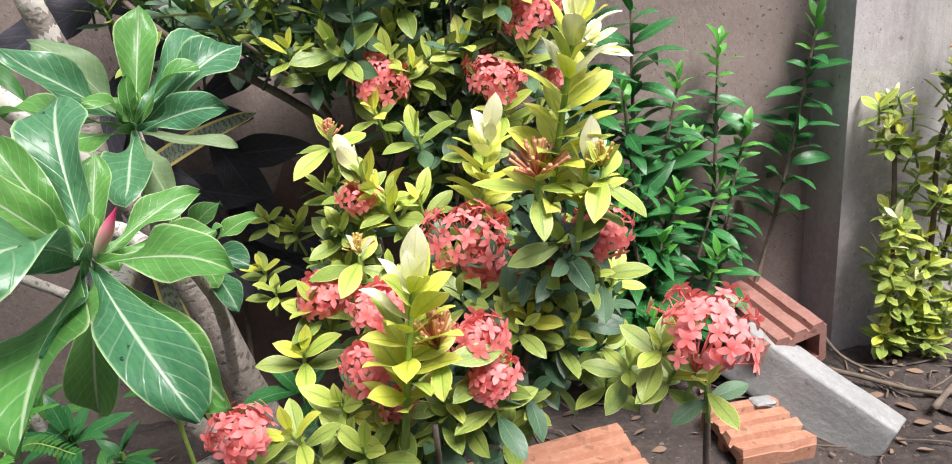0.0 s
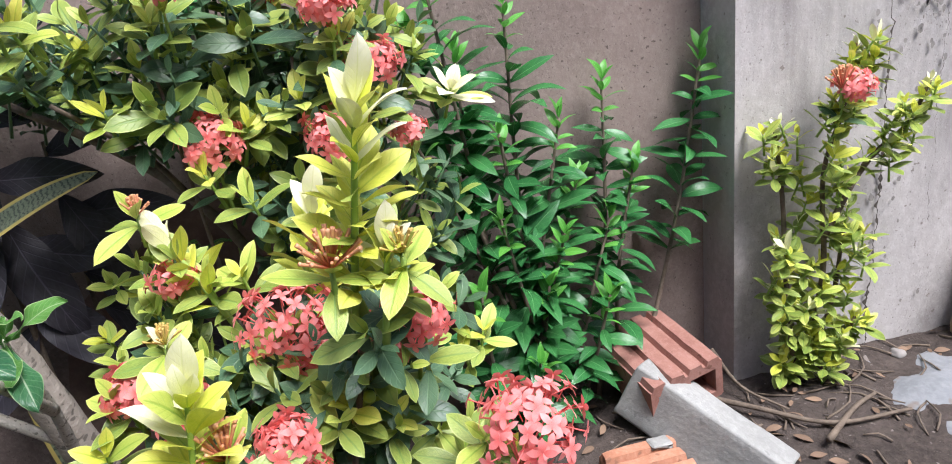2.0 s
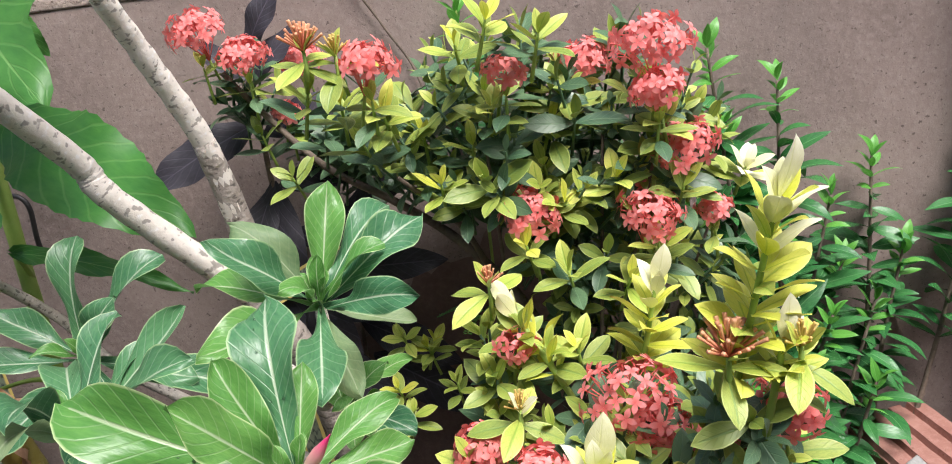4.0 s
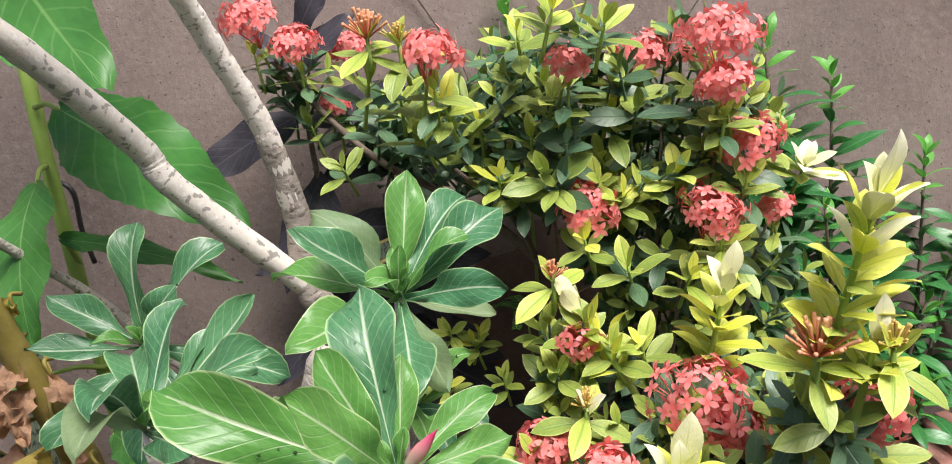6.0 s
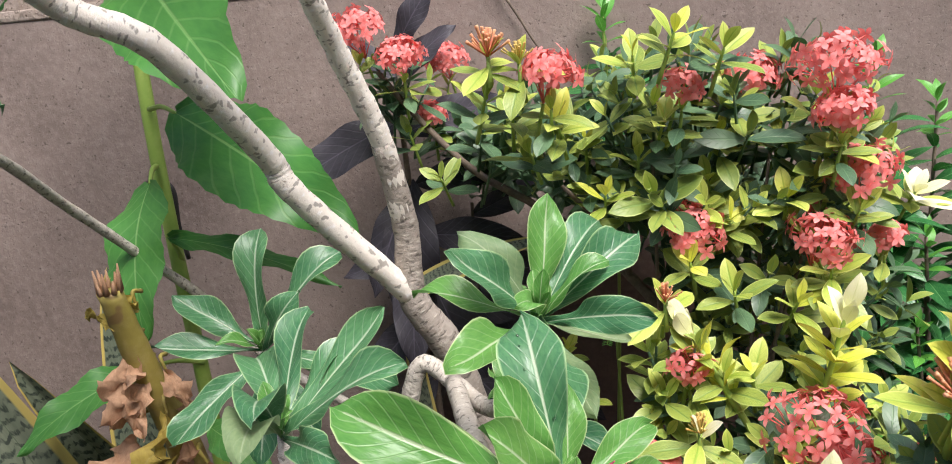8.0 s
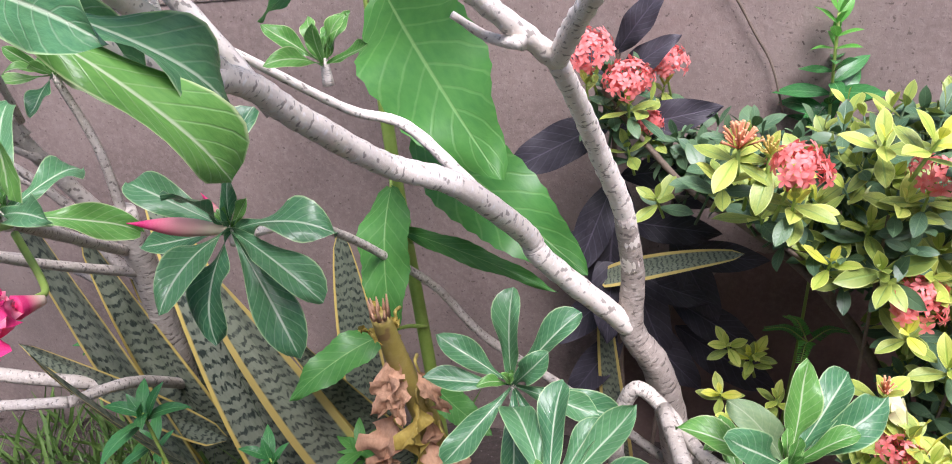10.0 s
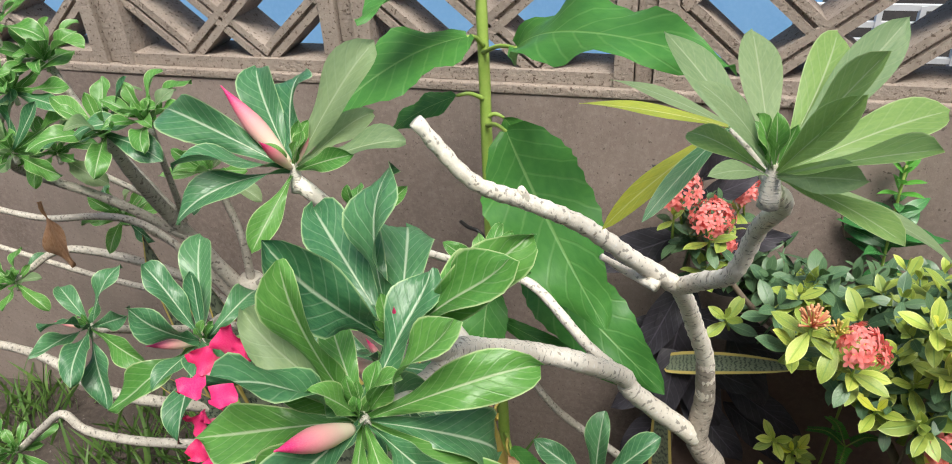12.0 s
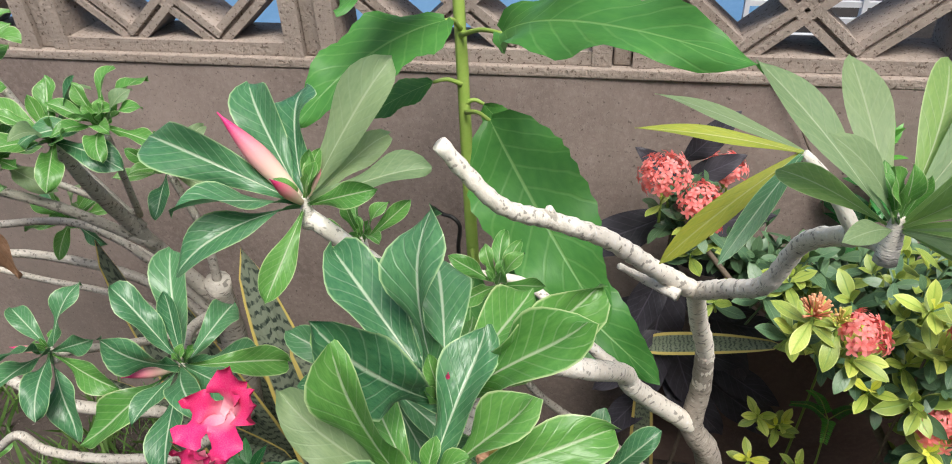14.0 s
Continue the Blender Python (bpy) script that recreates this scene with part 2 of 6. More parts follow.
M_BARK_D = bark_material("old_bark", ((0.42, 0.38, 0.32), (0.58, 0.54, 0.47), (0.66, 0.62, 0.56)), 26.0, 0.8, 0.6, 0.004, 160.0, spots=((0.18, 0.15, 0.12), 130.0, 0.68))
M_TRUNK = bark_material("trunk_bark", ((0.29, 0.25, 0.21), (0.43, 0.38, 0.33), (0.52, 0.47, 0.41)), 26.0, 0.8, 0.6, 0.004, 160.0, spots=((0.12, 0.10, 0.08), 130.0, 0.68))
M_TWIG = surface_material("brown_twig", ((0.10, 0.075, 0.055), (0.20, 0.155, 0.115), (0.26, 0.21, 0.16)), 40.0, 0.85, 0.5, 0.002, 200.0)
M_STEM = surface_material("green_stem", ((0.24, 0.38, 0.06), (0.34, 0.48, 0.10), (0.40, 0.50, 0.14)), 20.0, 0.5, 0.2, 0.001, 90.0)
M_OCHRE = surface_material("withered_stem", ((0.24, 0.19, 0.045), (0.40, 0.33, 0.07), (0.48, 0.38, 0.16)), 18.0, 0.6, 0.3, 0.002, 70.0, spots=((0.22, 0.14, 0.05), 30.0, 0.62))
M_WALL = surface_material("wall_plaster", ((0.165, 0.125, 0.108), (0.345, 0.276, 0.242), (0.42, 0.35, 0.31)), 2.6, 0.92, 0.55, 0.003, 80.0, spots=((0.125, 0.098, 0.082), 120.0, 0.665), mould=((0.19, 0.155, 0.135), 2.2, 0.50), grit=((0.12, 0.095, 0.08), 260.0))
M_BLOCK = surface_material("block_concrete", ((0.33, 0.265, 0.22), (0.45, 0.375, 0.32), (0.56, 0.48, 0.42)), 5.0, 0.92, 1.0, 0.006, 150.0, spots=((0.15, 0.11, 0.085), 170.0, 0.61), grit=((0.16, 0.12, 0.095), 300.0))
M_GREY = surface_material("pillar_plaster", ((0.34, 0.315, 0.30), (0.585, 0.56, 0.545), (0.65, 0.63, 0.615)), 3.5, 0.9, 0.5, 0.003, 70.0, streak=(1, 1, 0.45), spots=((0.25, 0.22, 0.20), 75.0, 0.70), mould=((0.13, 0.12, 0.11), 3.4, 0.44), grit=((0.27, 0.245, 0.225), 230.0))
M_STAIN = surface_material("stained_plaster", ((0.21, 0.195, 0.18), (0.34, 0.32, 0.30), (0.40, 0.38, 0.355)), 7.0, 0.92, 0.5, 0.003, 80.0, streak=(1.5, 1, 0.3))
# dark reddish plaster: the shade of the hollow is in this colour
M_WALL_SHADE = surface_material("shaded_plaster", ((0.125, 0.082, 0.066), (0.20, 0.135, 0.11), (0.25, 0.175, 0.145)), 7.0, 0.9, 0.6, 0.003, 90.0)
M_CRACK = surface_material("crack", ((0.06, 0.05, 0.042), (0.10, 0.085, 0.07), (0.12, 0.10, 0.085)), 30.0, 0.95)
M_SOIL = surface_material("soil", ((0.040, 0.030, 0.025), (0.085, 0.066, 0.056), (0.15, 0.12, 0.10)), 5.0, 0.95, 1.0, 0.012, 55.0, spots=((0.22, 0.19, 0.17), 90.0, 0.68))
M_SLAB = surface_material("cement_screed", ((0.17, 0.18, 0.19), (0.26, 0.27, 0.285), (0.33, 0.34, 0.35)), 9.0, 0.9, 0.6, 0.004, 70.0, spots=((0.2, 0.17, 0.15), 22.0, 0.63))
M_BRICK = surface_material("pink_brick", ((0.27, 0.125, 0.095), (0.37, 0.19, 0.15), (0.44, 0.26, 0.215)), 14.0, 0.9, 0.5, 0.002, 120.0, spots=((0.20, 0.09, 0.06), 60.0, 0.66))
M_BRICK_O = surface_material("orange_brick", ((0.38, 0.165, 0.095), (0.50, 0.25, 0.155), (0.56, 0.34, 0.235)), 14.0, 0.9, 0.6, 0.003, 110.0, spots=((0.26, 0.13, 0.08), 45.0, 0.64))
M_CONC = surface_material("cut_concrete", ((0.26, 0.26, 0.245), (0.36, 0.36, 0.345), (0.46, 0.46, 0.44)), 10.0, 0.9, 0.5, 0.003, 100.0, spots=((0.25, 0.25, 0.24), 50.0, 0.68))
M_BLUE = surface_material("blue_paint", ((0.16, 0.36, 0.66), (0.22, 0.44, 0.74), (0.26, 0.47, 0.76)), 2.0, 0.6, 0.2)
M_MAROON = surface_material("maroon_paint", ((0.20, 0.055, 0.045), (0.28, 0.085, 0.07), (0.30, 0.11, 0.09)), 3.0, 0.6, 0.2)
M_WHITE = surface_material("white_paint", ((0.62, 0.64, 0.68), (0.74, 0.75, 0.78), (0.8, 0.8, 0.82)), 4.0, 0.5, 0.1)
M_SHADE = surface_material("painted_darkness", ((0.035, 0.033, 0.036), (0.07, 0.065, 0.065), (0.11, 0.10, 0.095)), 5.0, 0.9, 0.3)
M_PLASTIC = surface_material("yellowed_plastic", ((0.36, 0.29, 0.17), (0.44, 0.36, 0.23), (0.48, 0.38, 0.27)), 4.0, 0.45, 0.1)
M_HOSE = surface_material("black_rubber", ((0.015, 0.015, 0.015), (0.03, 0.03, 0.03), (0.05, 0.05, 0.045)), 30.0, 0.5, 0.2)
M_BERRY = surface_material("green_berry", ((0.25, 0.40, 0.03), (0.36, 0.50, 0.05), (0.40, 0.52, 0.08)), 60.0, 0.35, 0.1)
M_DROP, drop_tree, drop_shader = material("water")
drop_shader.inputs["Transmission Weight"].default_value, drop_shader.inputs["IOR"].default_value, drop_shader.inputs["Roughness"].default_value = 1.0, 1.33, 0.02


# ---- shapes ----
def mesh_of(name, verts, faces, mat, uvs=None, smooth=True):
    me = bpy.data.meshes.new(name)
    me.from_pydata([tuple(v) for v in verts], [], [tuple(f) for f in faces])
    if uvs is not None:
        layer = me.uv_layers.new(name="UVMap")
        loops = np.empty(len(me.loops), dtype=np.int32)
        me.loops.foreach_get("vertex_index", loops)
        layer.data.foreach_set("uv", np.asarray(uvs, dtype=np.float32)[loops].ravel())
    if smooth:
        me.polygons.foreach_set("use_smooth", [True] * len(me.polygons))
    for m in mat if isinstance(mat, (tuple, list)) else (mat,):
        me.materials.append(m)
    me.update()
    return me


def thing(name, at, label, category, group="", kind=""):
    ob = new(name)
    ob.empty_display_size = 0.02
    ob.matrix_world = Matrix.Translation(at)
    return tagged(ob, label, category, group, kind)


def hold(ob, parent, m=None):
    """Put ob under its parent, standing at m in the world."""
    m = Matrix.Identity(4) if m is None else m
    ob.parent = parent
    ob.matrix_parent_inverse = WORLD[parent.name].inverted()
    ob.matrix_basis = m
    WORLD[ob.name] = m
    return ob


WORLD = {}


def part(name, me, parent, m=None, label=""):
    if parent.name not in WORLD:
        WORLD[parent.name] = parent.matrix_basis.copy()
    return tagged(hold(new(name, me), parent, m), label)


def blade(width, peak=1.0, power=0.8, bend=0.4, fold=0.25, wave=0.0, rolls=2.5, twist=0.0, teeth=0.0, n=9, half=2, tipcurl=0.0):
    """A leaf of length 1 along +x, its upper face to +z."""
    verts, faces, uvs = [], [], []
    x = z = 0.0
    for i in range(n + 1):
        s = i / n
        a = bend * s + tipcurl * max(0.0, s - 0.7) * 3
        if i:
            x += math.cos(a) / n
            z -= math.sin(a) / n
        w = width * max(0.0, math.sin(math.pi * min(1.0, s ** peak))) ** power + 0.012 * (1 - s)
        if teeth:
            w *= 1 + teeth * (1 if i % 2 else -1)
        for j in range(-half, half + 1):
            u = j / half
            y = u * w
            lift = fold * abs(y) * (1 - 0.5 * abs(u)) + wave * math.sin(rolls * math.tau * s + (0.9 if u > 0 else 2.3)) * u * u * width
            tw = twist * s
            verts.append((x + lift * math.sin(a), y * math.cos(tw) - lift * math.sin(tw), z + lift * math.cos(a) * math.cos(tw) + y * math.sin(tw)))
            uvs.append((u * 0.5 + 0.5, s))
    c, s = x / math.hypot(x, z), z / math.hypot(x, z)
    h = math.hypot(x, z)
    verts = [((vx * c + vz * s) / h, vy / h, (vz * c - vx * s) / h) for vx, vy, vz in verts]
    k = 2 * half + 1
    for i in range(n):
        for j in range(k - 1):
            faces.append((i * k + j, (i + 1) * k + j, (i + 1) * k + j + 1, i * k + j + 1))
    return np.array(verts), faces, np.array(uvs)


def aim(at, way, up, size=1.0, roll=0.0):
    """A pose with +x along way and +z near up."""
    x = Vector(way).normalized()
    z = Vector(up) - x * Vector(up).dot(x)
    if z.length < 1e-4:
        z = Vector((0.13, 0.31, 0.94)) - x * x.dot(Vector((0.13, 0.31, 0.94)))
    z.normalize()
    m = Matrix((x, z.cross(x), z)).transposed().to_4x4()
    return Matrix.Translation(at) @ m @ Matrix.Rotation(roll, 4, "X") @ Matrix.Scale(size, 4)


class Joined:
    """Many blades in one mesh."""

    def __init__(self):
        self.v, self.f, self.uv, self.n, self.mi = [], [], [], 0, []

    def add(self, shape, m, mat_index=0):
        v, f, uv = shape
        a = np.array(m)
        self.v.append(v @ a[:3, :3].T + a[:3, 3])
        self.f.extend([tuple(i + self.n for i in q) for q in f])
        self.uv.append(uv)
        self.mi.extend([mat_index] * len(f))
        self.n += len(v)

    def mesh(self, name, mats):
        me = mesh_of(name, np.concatenate(self.v), self.f, mats, np.concatenate(self.uv))
        me.polygons.foreach_set("material_index", self.mi)
        return me


def smooth_path(pts, steps=6):
    p = [Vector(q) for q in pts]
    p = [p[0] * 2 - p[1], *p, p[-1] * 2 - p[-2]]
    out = []
    for i in range(1, len(p) - 2):
        a, b, c, d = p[i - 1:i + 3]
        for k in range(steps):
            t = k / steps
            out.append(0.5 * ((2 * b) + (c - a) * t + (2 * a - 5 * b + 4 * c - d) * t * t + (3 * b - a - 3 * c + d) * t ** 3))
    return out + [p[-2]]


def tube(pts, r0, r1, sides=10, steps=6, knobs=0.0, seed=0, closed=True, curve=1.0):
    """A round limb along pts, tapering from r0 to r1, with small swellings."""
    path = smooth_path(pts, steps) if steps > 1 else [Vector(q) for q in pts]
    verts, faces, uvs = [], [], []
    side = None
    n = len(path)
    for i, p in enumerate(path):
        d = (path[min(i + 1, n - 1)] - path[max(i - 1, 0)]).normalized()
        if side is None:
            side = d.orthogonal().normalized()
        side = (side - d * side.dot(d)).normalized()
        other = d.cross(side)
        s = i / (n - 1)
        r = r0 + (r1 - r0) * s ** curve
        if knobs:
            r *= 1 + knobs * (0.6 * math.sin(i * 2.1 + seed) + 0.5 * noise.noise(Vector((i * 0.7, seed, 0))))
        for k in range(sides):
            a = math.tau * k / sides
            rr = r * (1 + (knobs * 0.8 * noise.noise(Vector((math.cos(a) * 1.5, math.sin(a) * 1.5 + seed, i * 0.45))) if knobs else 0))
            verts.append(p + (side * math.cos(a) + other * math.sin(a)) * rr)
            uvs.append((k / sides, s))
    for i in range(n - 1):
        for k in range(sides):
            k2 = (k + 1) % sides
            faces.append((i * sides + k, i * sides + k2, (i + 1) * sides + k2, (i + 1) * sides + k))
    if closed:
        faces.append(tuple(range(sides))[::-1])
        faces.append(tuple((n - 1) * sides + k for k in range(sides)))
    return np.array([tuple(v) for v in verts]), faces, np.array(uvs)


def tube_mesh(name, mat, *args, **kw):
    v, f, uv = tube(*args, **kw)
    if mat in (M_BARK, M_BARK_D, M_TRUNK):
        line = [Vector(q) for q in args[0]]
        uv[:, 1] *= sum((line[i + 1] - line[i]).length for i in range(len(line) - 1)) / 0.3
    return mesh_of(name, v, f, mat, uv)


def slab(verts, faces, lo, hi):
    """Add a box to a list of vertices and faces."""
    b = len(verts)
    for z in (lo[2], hi[2]):
        for x, y in ((lo[0], lo[1]), (hi[0], lo[1]), (hi[0], hi[1]), (lo[0], hi[1])):
            verts.append((x, y, z))
    faces.extend([tuple(b + i for i in q) for q in ((0, 3, 2, 1), (4, 5, 6, 7), (0, 1, 5, 4), (1, 2, 6, 5), (2, 3, 7, 6), (3, 0, 4, 7))])


def soft_box(name, lo, hi, mat, bevel=0.004, rough=0.0, cuts=0, seed=0):
    bm = bmesh.new()
    bmesh.ops.create_cube(bm, size=1)
    for v in bm.verts:
        v.co = Vector([a + (c + 0.5) * (b - a) for a, b, c in zip(lo, hi, v.co)])
    if cuts:
        bmesh.ops.subdivide_edges(bm, edges=bm.edges[:], cuts=cuts, use_grid_fill=True)
    if bevel:
        sharp = [e for e in bm.edges if e.calc_face_angle(0) > 0.5]
        bmesh.ops.bevel(bm, geom=sharp, offset=bevel, segments=2, affect="EDGES", profile=0.6)
    if rough:
        for v in bm.verts:
            v.co += noise.noise_vector(v.co * 28 + Vector((seed, 0, 0))) * rough
    me = bpy.data.meshes.new(name)
    bm.to_mesh(me)
    bm.free()
    for p in me.polygons:
        p.use_smooth = bevel > 0
    me.materials.append(mat)
    return me

# ---- the setting ----
WALL_Y, SILL = 1.525, 1.003


def lift_of(x, y):
    """Height of the soil."""
    h = 0.02 * noise.noise(Vector((x * 2.2, y * 2.2, 0))) + 0.010 * noise.noise(Vector((x * 9, y * 9, 3)))
    h += 0.05 * math.exp(-((x - 1.10) ** 2 + (y - 1.42) ** 2) / 0.02)
    h += 0.16 * math.exp(-((x + 0.1) ** 2 / 0.5 + (y - 1.25) ** 2 / 0.10))
    return h


def spaced(lo, hi, a, b, step):
    far = [lo * 0.5 ** k for k in range(7)]
    near = list(np.arange(a, b + 1e-6, step))
    return sorted({round(v, 4) for v in [q for q in far if q < a - 0.1] + near + [hi * 0.5 ** k for k in range(7) if hi * 0.5 ** k > b + 0.1]})


def make_ground():
    xs, ys = spaced(-60, 60, -1.8, 2.2, 0.02), spaced(-60, 60, -0.4, 1.62, 0.02)
    verts = []
    for y in ys:
        for x in xs:
            near = -1.9 < x < 2.3 and -0.5 < y < 1.7
            verts.append((x, y, lift_of(x, y) + (0.006 * noise.noise(Vector((x * 40, y * 40, 7))) if near else 0)))
    n = len(xs)
    faces = [(j * n + i, j * n + i + 1, (j + 1) * n + i + 1, (j + 1) * n + i) for j in range(len(ys) - 1) for i in range(n - 1)]
    tagged(new("ground", mesh_of("ground", verts, faces, M_SOIL)), "dark brown crumbly garden soil along the wall", "ground", kind="structure")


make_ground()


def wall_slab(name, lo, hi, mat, label, step=0.05):
    """A rendered wall with a slightly uneven face."""
    nx, nz = max(2, int((hi[0] - lo[0]) / step)), max(2, int((hi[2] - lo[2]) / step))
    verts, faces = [], []
    for side, y in ((0, lo[1]), (1, hi[1])):
        for k in range(nz + 1):
            for i in range(nx + 1):
                x, z = lo[0] + (hi[0] - lo[0]) * i / nx, lo[2] + (hi[2] - lo[2]) * k / nz
                verts.append((x, y + (0.004 * noise.noise(Vector((x * 3, z * 3, 5))) if not side else 0), z))
    m = (nx + 1) * (nz + 1)
    for k in range(nz):
        for i in range(nx):
            a = k * (nx + 1) + i
            faces.append((a, a + 1, a + nx + 2, a + nx + 1))
            faces.append((m + a, m + a + nx + 1, m + a + nx + 2, m + a + 1))
    for i in range(nx):
        a, b = i, nz * (nx + 1) + i
        faces.append((a, m + a, m + a + 1, a + 1))
        faces.append((b, b + 1, m + b + 1, m + b))
    for k in range(nz):
        a, b = k * (nx + 1), k * (nx + 1) + nx
        faces.append((a, a + nx + 1, m + a + nx + 1, m + a))
        faces.append((b, m + b, m + b + nx + 1, b + nx + 1))
    return tagged(new(name, mesh_of(name, verts, faces, mat, smooth=False)), label, "wall", kind="structure")


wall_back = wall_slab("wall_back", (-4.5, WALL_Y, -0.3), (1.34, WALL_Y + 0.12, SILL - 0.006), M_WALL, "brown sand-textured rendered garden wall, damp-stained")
WORLD[wall_back.name] = Matrix.Identity(4)
wall_pillar = wall_slab("wall_pillar", (1.30, 1.42, -0.3), (4.0, 1.68, 2.6), M_GREY, "pale grey cement-rendered wall with a long crack")
WORLD[wall_pillar.name] = Matrix.Identity(4)
part("ledge", soft_box("ledge", (-4.5, WALL_Y - 0.003, SILL - 0.006), (1.30, WALL_Y + 0.125, SILL + 0.012), M_BLOCK, 0.003), wall_back)


def breeze_block_mesh():
    """A pierced block: a frame, and two pairs of crossing bars with a groove along each."""
    w, h, d, rim = 0.500, 0.42, 0.11, 0.032
    verts, faces = [], []
    slab(verts, faces, (0, 0, 0), (rim, d, h))
    slab(verts, faces, (w - rim, 0, 0), (w, d, h))
    slab(verts, faces, (rim, 0.004, 0), (w - rim, d, rim * 0.7))
    slab(verts, faces, (rim, 0.004, h - rim * 0.7), (w - rim, d, h))
    lo, hi, left, right = rim * 0.7, h - rim * 0.7, rim, w - rim

    def bar(p, q, t, y0, y1):
        a, b = Vector((p[0], 0, p[1])), Vector((q[0], 0, q[1]))
        n = Vector((-(b - a).z, 0, (b - a).x)).normalized() * t
        k = len(verts)
        for y in (y0, y1):
            for c in (a - n, b - n, b + n, a + n):
                verts.append((c.x, y, c.z))
        faces.extend([tuple(k + i for i in f) for f in ((0, 1, 2, 3), (4, 7, 6, 5), (0, 4, 5, 1), (1, 5, 6, 2), (2, 6, 7, 3), (3, 7, 4, 0))])

    s = 0.86
    x1, x2 = w / 3, 2 * w / 3
    lines = [((x1, lo), (right, lo + s * (right - x1))), ((x2, lo), (left, lo + s * (x2 - left))),
             ((x2, hi), (left, hi - s * (x2 - left))), ((x1, hi), (right, hi - s * (right - x1))),
             ((x1, lo), (left, lo + s * (x1 - left))), ((x2, lo), (right, lo + s * (right - x2))),
             ((x1, hi), (left, hi - s * (x1 - left))), ((x2, hi), (right, hi - s * (right - x2)))]
    for i, (p, q) in enumerate(lines):
        e = 0.0007 * i
        a, b = Vector(p), Vector(q)
        n = Vector((-(b - a).y, (b - a).x)).normalized()
        for sgn in (-1, 1):
            o = n * 0.0105 * sgn
            bar(a + o, b + o, 0.0068, 0.012 + e, 0.030 + e)
        bar(a, b, 0.0165, 0.021 + e, d - 0.004 - e)
    return mesh_of("breeze_block", verts, faces, M_BLOCK, smooth=False)


block_mesh = breeze_block_mesh()
for k in range(-6, 3):
    x = -0.971 - 0.032 + 0.533 * k
    if x + 0.5 < 1.31:
        part("breeze_block", block_mesh, wall_back, Matrix.Translation((x, WALL_Y + 0.004, SILL + 0.013)))
for k in range(-6, 3):
    x = -0.971 - 0.032 + 0.533 * k
    if x < 1.3:
        part("post", soft_box("post", (x - 0.031, WALL_Y + 0.012, SILL + 0.013), (x - 0.002, WALL_Y + 0.11, SILL + 0.433), M_BLOCK, 0.003), wall_back)
part("coping", soft_box("coping", (-4.5, WALL_Y - 0.01, SILL + 0.435), (1.30, WALL_Y + 0.13, SILL + 0.51), M_BLOCK, 0.006), wall_back)


def crack_mesh(pts, width, seed):
    """A thin dark gap on the face of the grey wall."""
    verts, faces = [], []
    path = smooth_path(pts, 45)
    for i, p in enumerate(path):
        off = 0.010 * noise.noise(Vector((p.z * 14, seed, 0))) + 0.006 * noise.noise(Vector((p.z * 70, seed, 1))) + 0.004 * noise.noise(Vector((p.z * 240, seed, 3)))
        w = width * (0.12 + abs(noise.noise(Vector((p.z * 60, seed, 2)))) * 1.9)
        for s in (-1, 1):
            verts.append((p.x + off + s * w, p.y, p.z))
    for i in range(len(path) - 1):
        faces.append((2 * i, 2 * i + 1, 2 * i + 3, 2 * i + 2))
    return mesh_of("crack", verts, faces, M_CRACK)


part("crack", crack_mesh([(1.588, 1.4145, -0.02), (1.592, 1.4145, 0.15), (1.600, 1.4145, 0.35), (1.598, 1.4145, 0.55), (1.603, 1.4145, 0.9), (1.60, 1.4145, 1.3)], 0.0042, 1), wall_pillar, label="thin dark settlement crack")
part("crack", crack_mesh([(1.715, 1.4145, 0.25), (1.712, 1.4145, 0.5), (1.72, 1.4145, 0.9)], 0.0008, 4), wall_pillar)


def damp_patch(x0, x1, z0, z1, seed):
    """A dark patch of painted shade with a ragged upper edge."""
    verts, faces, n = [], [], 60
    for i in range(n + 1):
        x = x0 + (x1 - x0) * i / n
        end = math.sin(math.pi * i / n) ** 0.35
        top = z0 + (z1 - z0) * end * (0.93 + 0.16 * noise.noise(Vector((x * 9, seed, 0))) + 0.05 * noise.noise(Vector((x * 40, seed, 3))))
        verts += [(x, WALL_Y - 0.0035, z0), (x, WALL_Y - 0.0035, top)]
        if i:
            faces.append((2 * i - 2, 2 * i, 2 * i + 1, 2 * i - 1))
    return mesh_of("damp_patch", verts, faces, M_WALL_SHADE, smooth=False)


# paints the shade under the overhanging shrub onto the wall
part("damp_patch", damp_patch(0.12, 0.84, 0.0, 0.585, 2), wall_back, label="dark reddish patch low on the wall, painted shade under the shrub")
specks, speck_faces = [], []
rs = random.Random(4)
for k in range(520):
    if k < 400:
        cx, cz = rs.gauss(1.70, 0.040), rs.gauss(0.84, 0.12)
    else:
        cx, cz = 1.60 + rs.gauss(0.03, 0.05), rs.uniform(0.0, 1.2)
    rad, b = abs(rs.gauss(0.0, 0.0030 if k < 400 else 0.0022)) + 0.0006, len(specks)
    for j in range(7):
        a = math.tau * j / 7
        q = rad * rs.uniform(0.6, 1.3)
        specks.append((cx + q * math.cos(a), 1.4138, cz + q * 1.3 * math.sin(a)))
    speck_faces.append(tuple(range(b, b + 7)))
part("stain", mesh_of("stain", specks, speck_faces, M_STAIN), wall_pillar, label="scattered pits and dark mould specks")

# unseen wall, added to cut low sky light from behind the camera
sky_block = wall_slab("wall_house", (-6.0, -1.35, -0.3), (6.0, -1.15, 2.9), M_GREY, "plain grey unseen wall added behind the walker to block sky light", 0.5)

